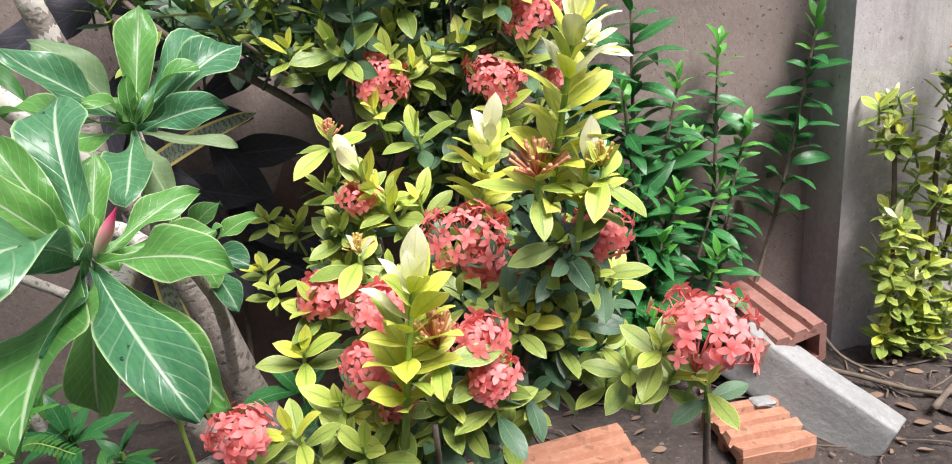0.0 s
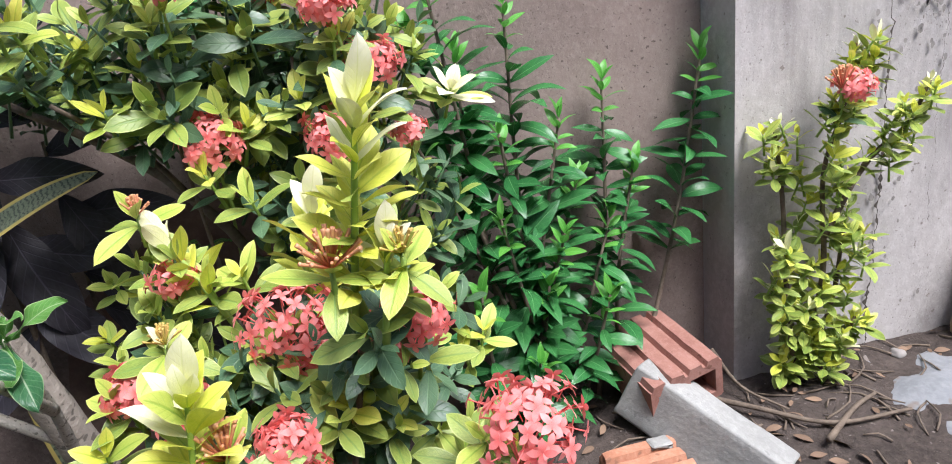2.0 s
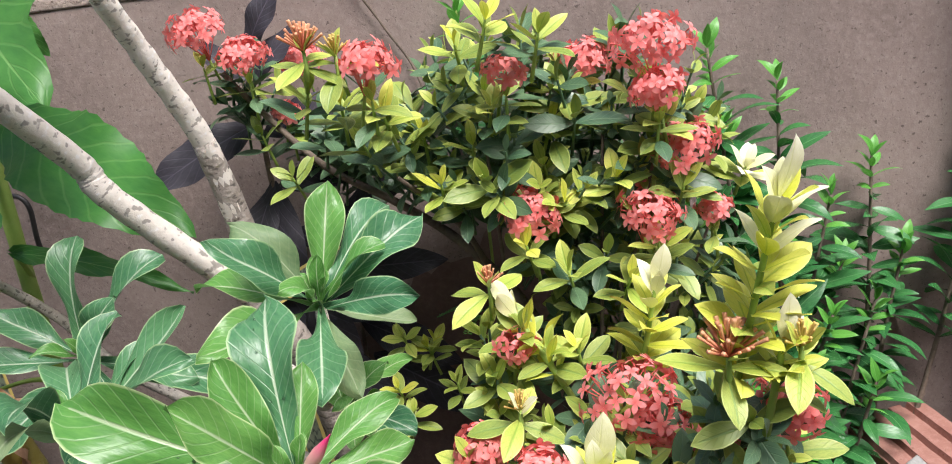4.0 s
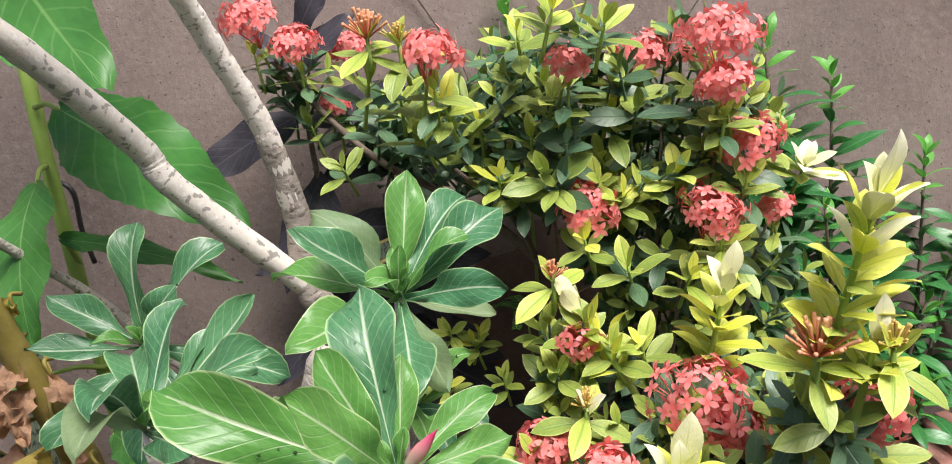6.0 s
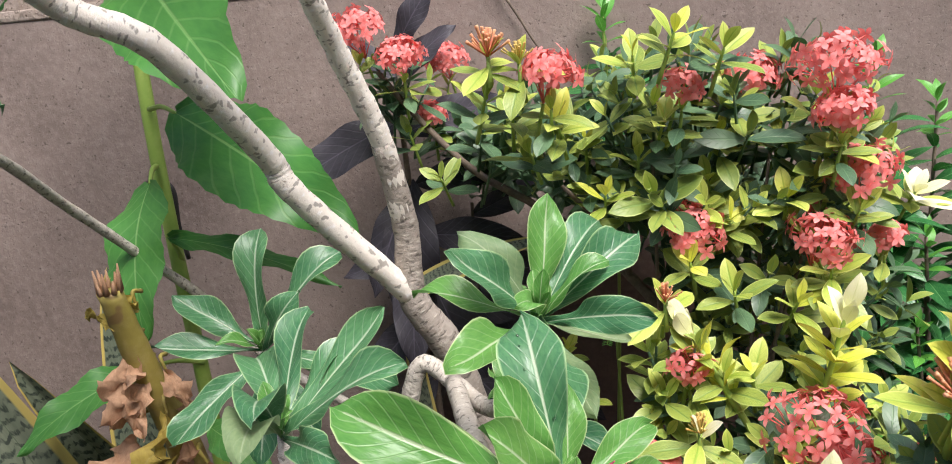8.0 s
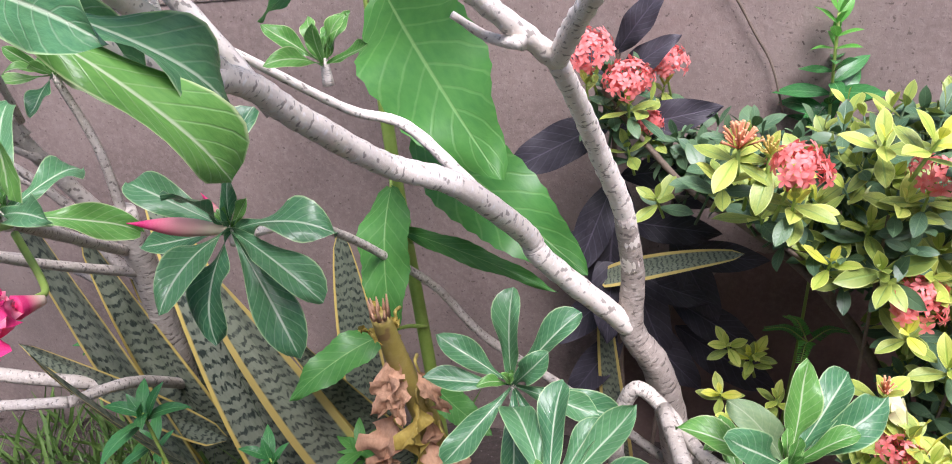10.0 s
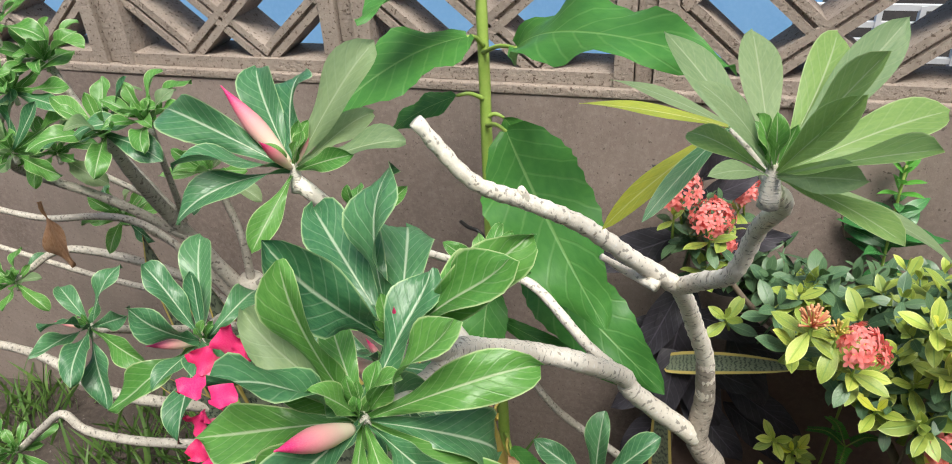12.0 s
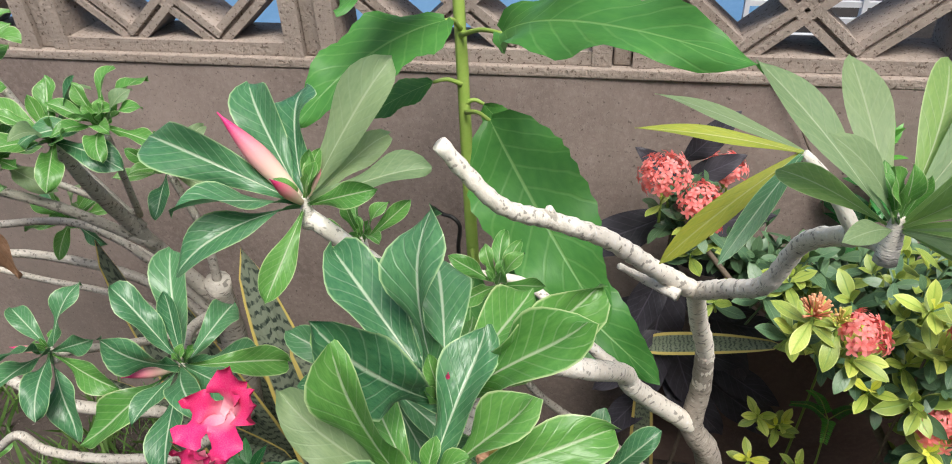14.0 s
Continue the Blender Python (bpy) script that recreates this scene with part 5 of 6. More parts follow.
def open_side(spots):
    """Keep the hollow under the overhanging side of the tall shrub free of leaves."""
    return [(p, w) for p, w in spots if p.z > 0.80 or p.x > min(0.52, 0.255 + (0.769 - p.z) * 2.0)]


def branches(parent, root, ends, seed, thick=0.007, mat=None):
    """Woody stems from the root to points in the crown."""
    r = random.Random(seed)
    for e in ends:
        e, q = Vector(e), Vector(root)
        mid = q.lerp(e, 0.5) + Vector((r.uniform(-0.03, 0.03), r.uniform(-0.03, 0.03), 0.03))
        part("branch", tube_mesh("branch", mat or M_TWIG, [q, q.lerp(mid, 0.5) + Vector((r.uniform(-0.01, 0.01), 0, 0)), mid, e], thick, thick * 0.4, 8, 5, 0.06, r.uniform(0, 9)), parent)


MIX_MATS = (M_IX[0], M_IX[1], M_IX[1], M_IX[2])
ix_back = thing("ixora_shrub", (0.52, 1.25, lift_of(0.52, 1.25)), "tall ixora shrub with yellow-green leaves and red flower clusters", "shrub", "ixora shrubs")
ix_front = thing("ixora_shrub", (0.55, 1.0, lift_of(0.55, 1.0)), "low ixora shrub with bright lime leaves and coral red flowers", "shrub", "ixora shrubs")
r = random.Random(11)
branches(ix_back, (0.52, 1.25, 0.0), [(0.46, 1.16, 0.78), (0.60, 1.2, 0.75), (0.66, 1.15, 0.78), (0.60, 1.15, 0.6), (0.72, 1.2, 0.62)], 3, 0.0045)
branches(ix_front, (0.55, 1.0, 0.0), [(0.45, 0.95, 0.48), (0.49, 0.80, 0.45), (0.57, 0.98, 0.52), (0.61, 0.86, 0.56), (0.40, 0.83, 0.40), (0.44, 1.0, 0.52)], 4, 0.006)
part("branch", tube_mesh("branch", M_TWIG, [(0.449, 1.27, 0.588), (0.42, 1.22, 0.66), (0.36, 1.15, 0.74)], 0.0045, 0.0025, 8, 6, 0.06, 5), ix_back)
part("branch", tube_mesh("branch", M_TWIG, [(0.54, 1.25, 0.10), (0.53, 1.25, 0.42), (0.49, 1.26, 0.53), (0.449, 1.27, 0.588), (0.403, 1.29, 0.634), (0.336, 1.31, 0.683), (0.253, 1.33, 0.737), (0.179, 1.355, 0.817), (0.14, 1.345, 0.875)], 0.0085, 0.0035, 8, 6, 0.06, 2), ix_back)
branches(ix_front, (0.755, 0.86, 0.0), [(0.725, 0.80, 0.47)], 5, 0.007)
for k, (x, y, z, rad) in enumerate(HEADS):
    flower_head(ix_back, (x, y, z), rad, 100 + k, density=0.55 if k in (5, 12) else 1.0)
    leafy_shoot(ix_back, (x, y, z - rad * 1.1), (r.uniform(-0.2, 0.2), -0.3, 1), 3, 0.042, 0.010, 300 + k, MIX_MATS, 1.25)
for k, (x, y, z, rad) in enumerate(HEADS_LOW):
    flower_head(ix_front, (x, y, z), rad, 140 + k, density=0.5 if k in (3, 11, 12) else 0.95)
    leafy_shoot(ix_front, (x, y, z - rad * 1.1), (r.uniform(-0.2, 0.2), -0.3, 1), 3, 0.042, 0.010, 340 + k, MIX_MATS, 1.25)
for k, p in enumerate(YOUNG):
    cream = k in (10,)
    way = Vector((r.uniform(-0.3, 0.3), -0.45 + r.uniform(-0.2, 0.2), 1))
    mats = (M_CREAM, M_CREAM, M_IX[0]) if cream else (M_IX[1], M_IX[1], M_IX[2]) if p[0] < 0.43 and k % 3 == 2 else (M_LIME, M_IX[0], M_IX[1]) if k % 3 else (M_IX[0], M_IX[0], M_IX[1], M_IX[2])
    leafy_shoot(ix_back, p, way, 3 if k == 0 else 6 if cream else 4, 0.052 if k in (0, 10) else 0.046, 0.004 if cream else 0.008, 400 + k, mats, 0.95)
for k, p in enumerate(YOUNG_LOW):
    way = Vector((r.uniform(-0.3, 0.3), -0.45 + r.uniform(-0.2, 0.2), 1))
    leafy_shoot(ix_front, p, way, 4, 0.044 if k > 5 else 0.038, 0.008, 460 + k, (M_LIME, M_IX[0], M_IX[1]) if k % 2 else (M_IX[0], M_IX[0], M_IX[1]), 0.95)
SPIKE = [blade(0.205, 1.2, 0.82, b + 0.1, 0.34, 0.10, 1.3, t, n=10, half=2) for b, t in ((0.3, 0.2), (0.6, -0.2), (0.05, 0.1), (0.45, -0.3))]


def spike_shoot(parent, low_end, top_end, size, seed, ring=2):
    """A tall lime shoot: whorls of broad leaves, palest at the tip."""
    q = random.Random(seed)
    a, b = Vector(low_end), Vector(top_end)
    ax = (b - a).normalized()
    b = b - ax * size * 0.85
    count = max(5, int((b - a).length / 0.0098))
    sh = part("leafy_shoot", tube_mesh("shoot_stem", M_STEM, [a - ax * 0.05, a.lerp(b, 0.5), b], 0.0034, 0.0018, 8, 4), parent, label="tall lime shoot with a creamy white tip")
    side = ax.orthogonal().normalized()
    for h, (lean, grow) in enumerate(((3, 1.0), (12, 0.62), (20, 0.5))):
        out = Matrix.Rotation(h * 2.2 + seed, 3, ax) @ side
        part("leaf", leaf_mesh("spike", SPIKE, h, M_CREAM), sh, aim(b, ax * math.cos(radians(lean)) + out * math.sin(radians(lean)), Vector((0.1, -1, 0.1)), size * grow, q.uniform(-0.3, 0.3)), "creamy white young leaf")
    for i in range(count):
        s = i / (count - 1)
        p = b - ax * (0.010 + s * (b - a).length)
        n = ring if i % 3 else 3
        for h in range(n):
            ang = i * (1.15 if n == 3 else 1.9) + h * math.tau / n + q.uniform(-0.4, 0.4)
            out = Matrix.Rotation(ang, 3, ax) @ side
            open_ = radians(32 + 30 * min(1.0, s * 2.2) + q.uniform(-8, 12))
            mat = M_CREAM if s < 0.3 and q.random() < 0.35 else M_LIME if q.random() < 0.9 else M_IX[0]
            part("leaf", leaf_mesh("spike", SPIKE, q.randrange(4), mat), sh, aim(p, ax * math.cos(open_) + out * math.sin(open_), ax + 0.3 * Vector((q.uniform(-1, 1), q.uniform(-1, 1), 0)), size * (0.85 + 0.15 * min(1, s * 3)) * q.uniform(0.8, 1.15), q.uniform(-0.35, 0.35)))


for k, (a, b) in enumerate(SPIKES):
    spike_shoot(ix_front, a, b, (0.046, 0.043, 0.049, 0.040, 0.040)[k], 520 + k, 3 if k < 3 else 2)
for k, p in enumerate(BUDS):
    bud_head(ix_back if k in (4, 5) else ix_front, p, 0.030 if k in (2, 6, 4) else 0.019, 560 + k, M_ORANGE if k in (0, 2, 4, 6) else M_YBUD)
    leafy_shoot(ix_back if k in (4, 5) else ix_front, Vector(p) - Vector((0, 0, 0.004)), (r.uniform(-0.2, 0.2), -0.4, 1), 3, 0.048, 0.007, 580 + k, (M_CREAM if k == 1 else M_IX[0], M_IX[0], M_IX[1]), 1.35)
for x, y, z in ((0.628, 0.862, 0.508), (0.620, 0.866, 0.512), (0.606, 0.864, 0.505)):
    bm = bmesh.new()
    bmesh.ops.create_uvsphere(bm, u_segments=12, v_segments=8, radius=0.0055)
    me = bpy.data.meshes.new("berry")
    bm.to_mesh(me)
    bm.free()
    for q in me.polygons:
        q.use_smooth = True
    me.materials.append(M_BERRY)
    part("berry", me, ix_front, Matrix.Translation((x, y, z)), "small unripe green berry")
spots = crown(r, (0.53, 1.24, 0.74), (0.24, 0.12, 0.15), 215) + crown(r, (0.28, 1.30, 0.74), (0.14, 0.10, 0.11), 34) + crown(r, (0.62, 1.22, 0.55), (0.17, 0.10, 0.12), 75) + crown(r, (0.16, 1.36, 0.86), (0.06, 0.05, 0.05), 10) + crown(r, (0.40, 1.28, 0.46), (0.12, 0.08, 0.06), 16)
spots = open_side(spots)
foliage(ix_back, [q for q in spots if q[0].x >= 0.44], 21, 0.044, "dense olive and yellow-green leaves", weights=(0.30, 0.74), nodes=(2, 4))
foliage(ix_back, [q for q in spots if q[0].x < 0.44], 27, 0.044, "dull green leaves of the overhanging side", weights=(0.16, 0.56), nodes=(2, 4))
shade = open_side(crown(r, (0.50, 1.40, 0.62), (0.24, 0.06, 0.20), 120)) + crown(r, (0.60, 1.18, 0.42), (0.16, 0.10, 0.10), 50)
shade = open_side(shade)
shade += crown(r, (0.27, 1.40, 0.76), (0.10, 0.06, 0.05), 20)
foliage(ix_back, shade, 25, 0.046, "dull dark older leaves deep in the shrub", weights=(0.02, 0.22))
spots = crown(r, (0.56, 0.95, 0.45), (0.15, 0.12, 0.10), 150) + crown(r, (0.48, 0.90, 0.36), (0.13, 0.09, 0.06), 70) + crown(r, (0.45, 1.02, 0.56), (0.04, 0.04, 0.06), 10) + crown(r, (0.62, 0.86, 0.57), (0.04, 0.04, 0.06), 12)
spots = [(p, w) for p, w in spots if p.z > 0.375 or p.x < 0.48]
foliage(ix_front, spots, 22, 0.041, "dense green leaves below the lime shoots", weights=(0.26, 0.66), nodes=(2, 4))
ix_wall = thing("ixora_shrub", (1.41, 1.38, lift_of(1.41, 1.38)), "small straggling ixora with dusty yellow-green leaves against the grey wall", "shrub", "ixora shrubs")
wall_stems = [((1.41, 1.375, 0.0), (1.375, 1.37, 0.2), (1.36, 1.37, 0.38), (1.352, 1.385, 0.50)), ((1.41, 1.375, 0.0), (1.44, 1.36, 0.22), (1.415, 1.34, 0.42), (1.43, 1.31, 0.55)), ((1.43, 1.35, 0.30), (1.50, 1.345, 0.42), (1.57, 1.335, 0.48), (1.602, 1.328, 0.55)), ((1.425, 1.33, 0.50), (1.455, 1.345, 0.57), (1.478, 1.357, 0.625)), ((1.41, 1.37, 0.03), (1.46, 1.36, 0.15), (1.475, 1.355, 0.32)), ((1.40, 1.37, 0.02), (1.37, 1.35, 0.12), (1.345, 1.345, 0.30)), ((1.41, 1.37, 0.0), (1.46, 1.34, 0.07), (1.49, 1.33, 0.14))]
for k, st in enumerate(wall_stems):
    part("branch", tube_mesh("branch", M_TWIG, st, 0.006, 0.003, 8, 6, 0.06, k), ix_wall)
    pts = smooth_path(st, 9)
    for i in range(2, len(pts)):
        if r.random() < 0.22:
            continue
        way = Vector((r.uniform(-1.0, 1.0), r.uniform(-1.0, 0.1), 0.9)) + (pts[i] - pts[i - 1]).normalized()
        leafy_shoot(ix_wall, pts[i] + Vector((r.uniform(-0.035, 0.035), r.uniform(-0.03, 0.0), 0.010)), way, 4, r.uniform(0.032, 0.048), 0.0075, 700 + k * 60 + i, (M_LIME, M_IX[0], M_IX[1]) if i % 3 else (M_CREAM, M_IX[1], M_IX[1]), 1.0, 0.012)
    leafy_shoot(ix_wall, pts[-1], pts[-1] - pts[-4], 9, 0.031, 0.008, 690 + k, (M_CREAM, M_LIME, M_LIME), 0.7)
flower_head(ix_wall, (1.420, 1.29, 0.575), 0.030, 91)
bud_head(ix_wall, (1.395, 1.285, 0.575), 0.034, 92, M_ORANGE)
leafy_shoot(ix_wall, (1.405, 1.29, 0.550), (0, -0.3, 1), 4, 0.042, 0.010, 93, MIX_MATS, 1.1)


# ---- the dark green shrub by the wall ----
green = thing("green_shrub", (0.95, 1.38, lift_of(0.95, 1.38)), "glossy dark green shrub with upright leafy stems against the brown wall", "shrub")
GREEN_TIPS = [(1.086, 1.475, 0.612), (1.272, 1.478, 0.632), (0.959, 1.357, 0.405), (1.063, 1.421, 0.390), (0.918, 1.436, 0.757), (0.788, 1.365, 0.822), (0.869, 1.356, 0.582), (0.457, 1.485, 0.930), (0.83, 1.42, 0.70), (0.76, 1.38, 0.74), (1.01, 1.42, 0.47), (0.92, 1.34, 0.33), (0.85, 1.33, 0.46), (0.98, 1.40, 0.58), (0.74, 1.34, 0.60), (1.12, 1.44, 0.47), (0.80, 1.30, 0.36), (1.03, 1.36, 0.28), (0.88, 1.30, 0.22)]
GREEN_ROOTS = {1: (1.10, 1.42), 7: (0.44, 1.48), 0: (1.02, 1.42), 15: (1.06, 1.43)}
for k, tip in enumerate(GREEN_TIPS):
    rx, ry = GREEN_ROOTS.get(k, (0.90 + 0.05 * math.sin(k * 2.3), 1.38 + 0.02 * math.cos(k)))
    q, e = Vector((rx, ry, lift_of(rx, ry) - 0.01)), Vector(tip)
    mid = q.lerp(e, 0.55) + Vector((r.uniform(-0.015, 0.015), 0, 0))
    path = smooth_path([q, mid, e], 10)
    stem = part("stem", tube_mesh("stem", M_TWIG if k != 7 else M_STEM, [q, mid, e], 0.0075 if k in (2, 6) else 0.003 if k == 7 else 0.005, 0.0022, 8, 8, 0.05, k), green)
    length = sum((path[i + 1] - path[i]).length for i in range(len(path) - 1))
    count = int(min(0.40 if k != 7 else 0.25, length * 0.85) / 0.019)
    for i in range(count):
        s = 1 - (i * 0.019) / length
        f = s * (len(path) - 1)
        a = path[int(min(f, len(path) - 2))].lerp(path[int(min(f, len(path) - 2)) + 1], f - int(min(f, len(path) - 2)))
        ax = (e - q).normalized()
        young = i < 4
        for h in range(2 if not young else 3):
            ang = i * 1.62 + h * (math.pi if not young else 2.1) + r.uniform(-0.6, 0.6)
            side = Matrix.Rotation(ang, 3, ax) @ ax.orthogonal().normalized()
            open_ = radians(r.uniform(25, 40) + i * 16 if young else r.uniform(55, 112))
            d = ax * math.cos(open_) + side * math.sin(open_)
            if a.y + d.y * 0.07 > WALL_Y - 0.006:
                d.y = min(d.y, (WALL_Y - 0.008 - a.y) / 0.075)
            size = r.uniform(0.030, 0.045) if young else r.uniform(0.062, 0.092) * (0.75 if i < 7 else 1.0)
            part("leaf", leaf_mesh("lance", LANCE, r.randrange(4), M_GREEN_Y if young else M_GREEN), stem, aim(a, d, Vector((0, -0.35, 1)), size * r.uniform(0.8, 1.15), r.uniform(-0.5, 0.5)))


# ---- the tall weed ----
weed = thing("tall_weed", (-0.17, 1.30, lift_of(-0.17, 1.30)), "tall weed with a straight green stem and very large soft leaves", "plant")
part("stem", tube_mesh("stem", M_STEM, [(-0.145, 1.28, 0.0), (-0.155, 1.30, 0.4), (-0.172, 1.33, 0.76), (-0.182, 1.37, 1.07), (-0.19, 1.40, 1.35)], 0.012, 0.008, 12, 8, 0.03, 1), weed)
BIG = [((-0.175, 1.35, 1.01), (-0.125, 1.275, 1.035), (0.046, 1.068, 0.875), 0, 1.75), ((-0.168, 1.33, 0.855), (-0.105, 1.268, 0.850), (0.125, 1.139, 0.713), 0, 1.45), ((-0.17, 1.32, 0.78), (-0.158, 1.27, 0.765), (-0.14, 1.15, 0.600), 1, 1.5), ((-0.16, 1.32, 0.645), (-0.150, 1.275, 0.690), (0.073, 1.234, 0.620), 1, 0.5),
       ((-0.182, 1.37, 1.13), (-0.19, 1.32, 1.158), (-0.335, 1.13, 1.09), 1, 1.7), ((-0.182, 1.37, 1.12), (-0.105, 1.27, 1.160), (0.150, 0.98, 1.241), 1, 0.85), ((-0.178, 1.36, 1.02), (-0.15, 1.36, 1.02), (-0.10, 1.40, 0.93), 0, 1.5), ((-0.182, 1.36, 1.05), (-0.22, 1.34, 1.06), (-0.33, 1.32, 1.0), 0, 1.4), ((-0.185, 1.38, 1.20), (-0.20, 1.30, 1.25), (-0.25, 1.10, 1.24), 2, 1.3), ((-0.15, 1.30, 0.5), (-0.20, 1.25, 0.52), (-0.33, 1.15, 0.46), 1, 1.4), ((-0.15, 1.29, 0.40), (-0.12, 1.22, 0.44), (-0.02, 1.15, 0.42), 1, 1.4)]
for root, start, tip, i, wide in BIG:
    stalk = part("leaf_stalk", tube_mesh("leaf_stalk", M_STEM, [root, Vector(root).lerp(Vector(start), 0.5) + Vector((0, 0, 0.006)), start], 0.004, 0.0025, 8, 4), weed)
    way = Vector(tip) - Vector(start)
    part("leaf", leaf_mesh("broad", BROAD, i, M_WEED), stalk, aim(start, way, (-0.25, -0.62, 0.74), way.length * 1.03) @ Matrix.Scale(wide, 4, (0, 1, 0)), "large soft green leaf with pale veins")

# ---- snake plant, dead stem, dark-leaved plant, low growth ----
snake = thing("snake_plant", (-0.45, 1.30, lift_of(-0.45, 1.30)), "clump of mottled snake plant blades with yellow margins", "plant")
BLADES = [((-0.25, 1.25, 0.08), (-0.455, 1.19, 0.68), 0), ((-0.60, 1.31, 0.10), (-0.70, 1.25, 0.70), 1), ((-0.58, 1.33, 0.10), (-0.675, 1.30, 0.64), 2), ((-0.45, 1.25, 0.08), (-0.60, 1.00, 0.645), 1), ((-0.40, 1.30, 0.08), (-0.50, 1.28, 0.60), 2), ((-0.33, 1.40, 0.08), (-0.33, 1.42, 0.62), 0), ((-0.20, 1.34, 0.12), (-0.36, 1.21, 0.56), 1), ((-0.66, 1.27, 0.08), (-0.762, 1.20, 0.83), 2), ((-0.42, 1.24, 0.08), (-0.541, 1.25, 0.80), 0), ((-0.52, 1.34, 0.08), (-0.56, 1.32, 0.66), 1), ((-0.55, 1.24, 0.27), (-0.885, 1.21, 0.489), 2)]
for k, (a, b, i) in enumerate(BLADES):
    a, b = Vector(a), Vector(b)
    broad = 1.3 if k in (0, 10) else 1.0
    part("leaf", leaf_mesh("sword", SWORD, i, M_SANS_W if k == 0 else M_SANS), snake, aim(a, b - a, (r.uniform(-0.3, 0.3), -1, 0.3), (b - a).length, r.uniform(-0.3, 0.3)) @ Matrix.Scale(broad, 4, (0, 1, 0)))
lone = thing("snake_plant", (0.0, 1.42, lift_of(0.0, 1.42)), "long leaning snake plant blade with a broad yellow margin", "plant")
LONG = [blade(w, 0.6, 0.42, bn, 0.35, 0.06, 1.0, t, n=16, half=3) for w, bn, t in ((0.074, 0.45, 0.35), (0.042, 0.3, -0.2))]
for k, (a, b, w) in enumerate((((0.125, 1.40, 0.535), (0.337, 1.325, 0.633), (-0.35, -0.55, 0.75)), ((0.16, 1.46, 0.04), (0.13, 1.402, 0.545), (-0.2, -1, 0.3)))):
    a, b = Vector(a), Vector(b)
    part("leaf", leaf_mesh("long_blade", LONG, k, M_SANS_W), lone, aim(a, b - a, w, (b - a).length))
dead = thing("withered_plant", (-0.09, 1.10, lift_of(-0.09, 1.10)), "broken yellowing stem with shrivelled brown leaves", "plant")
part("stem", tube_mesh("stem", M_OCHRE, [(-0.085, 1.13, 0.08), (-0.088, 1.12, 0.35), (-0.099, 1.10, 0.503), (-0.111, 1.08, 0.60), (-0.116, 1.06, 0.690)], 0.024, 0.0125, 12, 8, 0.05, 3), dead)
for k in range(9):
    a = k * 0.7
    p = Vector((-0.115 + 0.010 * math.cos(a), 1.06 + 0.010 * math.sin(a), 0.688))
    part("torn_fibre", tube_mesh("torn_fibre", M_DRY, [p, p + Vector((0.002 * math.cos(a), 0.002 * math.sin(a), r.uniform(0.012, 0.03)))], 0.0035, 0.0008, 5, 2), dead, label="pale torn fibre at the broken end")


def crumple(seed, width, bend, rolls, twist):
    """A dried leaf: a limp blade creased at two scales."""
    v, f, uv = blade(width, 0.9, 0.9, bend, 0.9, 0.6, rolls, twist, n=24, half=4, tipcurl=0.6)
    out = []
    for p in v:
        q = Vector(p)
        push = noise.noise_vector(q * 5.0 + Vector((seed * 7.1, 0, 0))) * 0.10 + noise.noise_vector(q * 12.0 + Vector((0, seed * 3.3, 0))) * 0.075
        out.append(tuple(q + push * min(1.0, q.x * 4)))
    return np.array(out), f, uv


CRUMPLED = [crumple(k, w, bn, rl, tw) for k, (w, bn, rl, tw) in enumerate(((0.24, 0.9, 2.3, 1.2), (0.20, 1.3, 3.1, -1.6), (0.28, 0.6, 2.0, 0.8), (0.22, 1.6, 2.7, 2.0)))]
DRIED = [((-0.118, 1.075, 0.615), (-0.132, 1.05, 0.540), 0.075, 0, 0), ((-0.108, 1.08, 0.585), (-0.115, 1.05, 0.520), 0.065, 1, 0), ((-0.130, 1.07, 0.520), (-0.148, 1.055, 0.415), 0.090, 2, 0), ((-0.140, 1.07, 0.475), (-0.125, 1.05, 0.395), 0.080, 3, 0), ((-0.085, 1.08, 0.585), (-0.048, 1.06, 0.525), 0.060, 1, 0), ((-0.080, 1.09, 0.510), (-0.040, 1.05, 0.400), 0.095, 0, 0), ((-0.060, 1.08, 0.470), (-0.020, 1.05, 0.380), 0.085, 2, 0), ((-0.090, 1.07, 0.540), (-0.072, 1.05, 0.440), 0.090, 3, 1), ((-0.095, 1.06, 0.445), (-0.092, 1.04, 0.360), 0.080, 2, 1), ((-0.060, 1.08, 0.420), (-0.075, 1.05, 0.330), 0.080, 1, 1), ((-0.105, 1.085, 0.66), (-0.137, 1.08, 0.715), 0.045, 1, 1), ((-0.120, 1.08, 0.64), (-0.150, 1.07, 0.660), 0.040, 3, 1)]
for at, tip, size, i, old in DRIED:
    root = Vector((at[0] * 0.6 - 0.042, 1.10, at[2] + 0.015))
    stalk = part("leaf_stalk", tube_mesh("leaf_stalk", M_OCHRE, [root, (root + Vector(at)) * 0.5 + Vector((0, -0.01, 0.012)), at], 0.0028, 0.0016, 6, 5), dead)
    part("leaf", leaf_mesh("crumpled", CRUMPLED, i, M_OCHRE_LEAF if old else M_DRY), stalk, aim(at, Vector(tip) - Vector(at), (r.uniform(-0.7, 0.7), -1, 0.2), size), "yellowed limp leaf" if old else "shrivelled brown papery leaf")


def dark_stem(parent):
    """A second shoot of the dark-leaved plant."""
    part("stem", tube_mesh("stem", M_TWIG, [(0.20, 1.46, 0.0), (0.235, 1.47, 0.35), (0.24, 1.47, 0.66)], 0.005, 0.0025, 8, 8), parent)


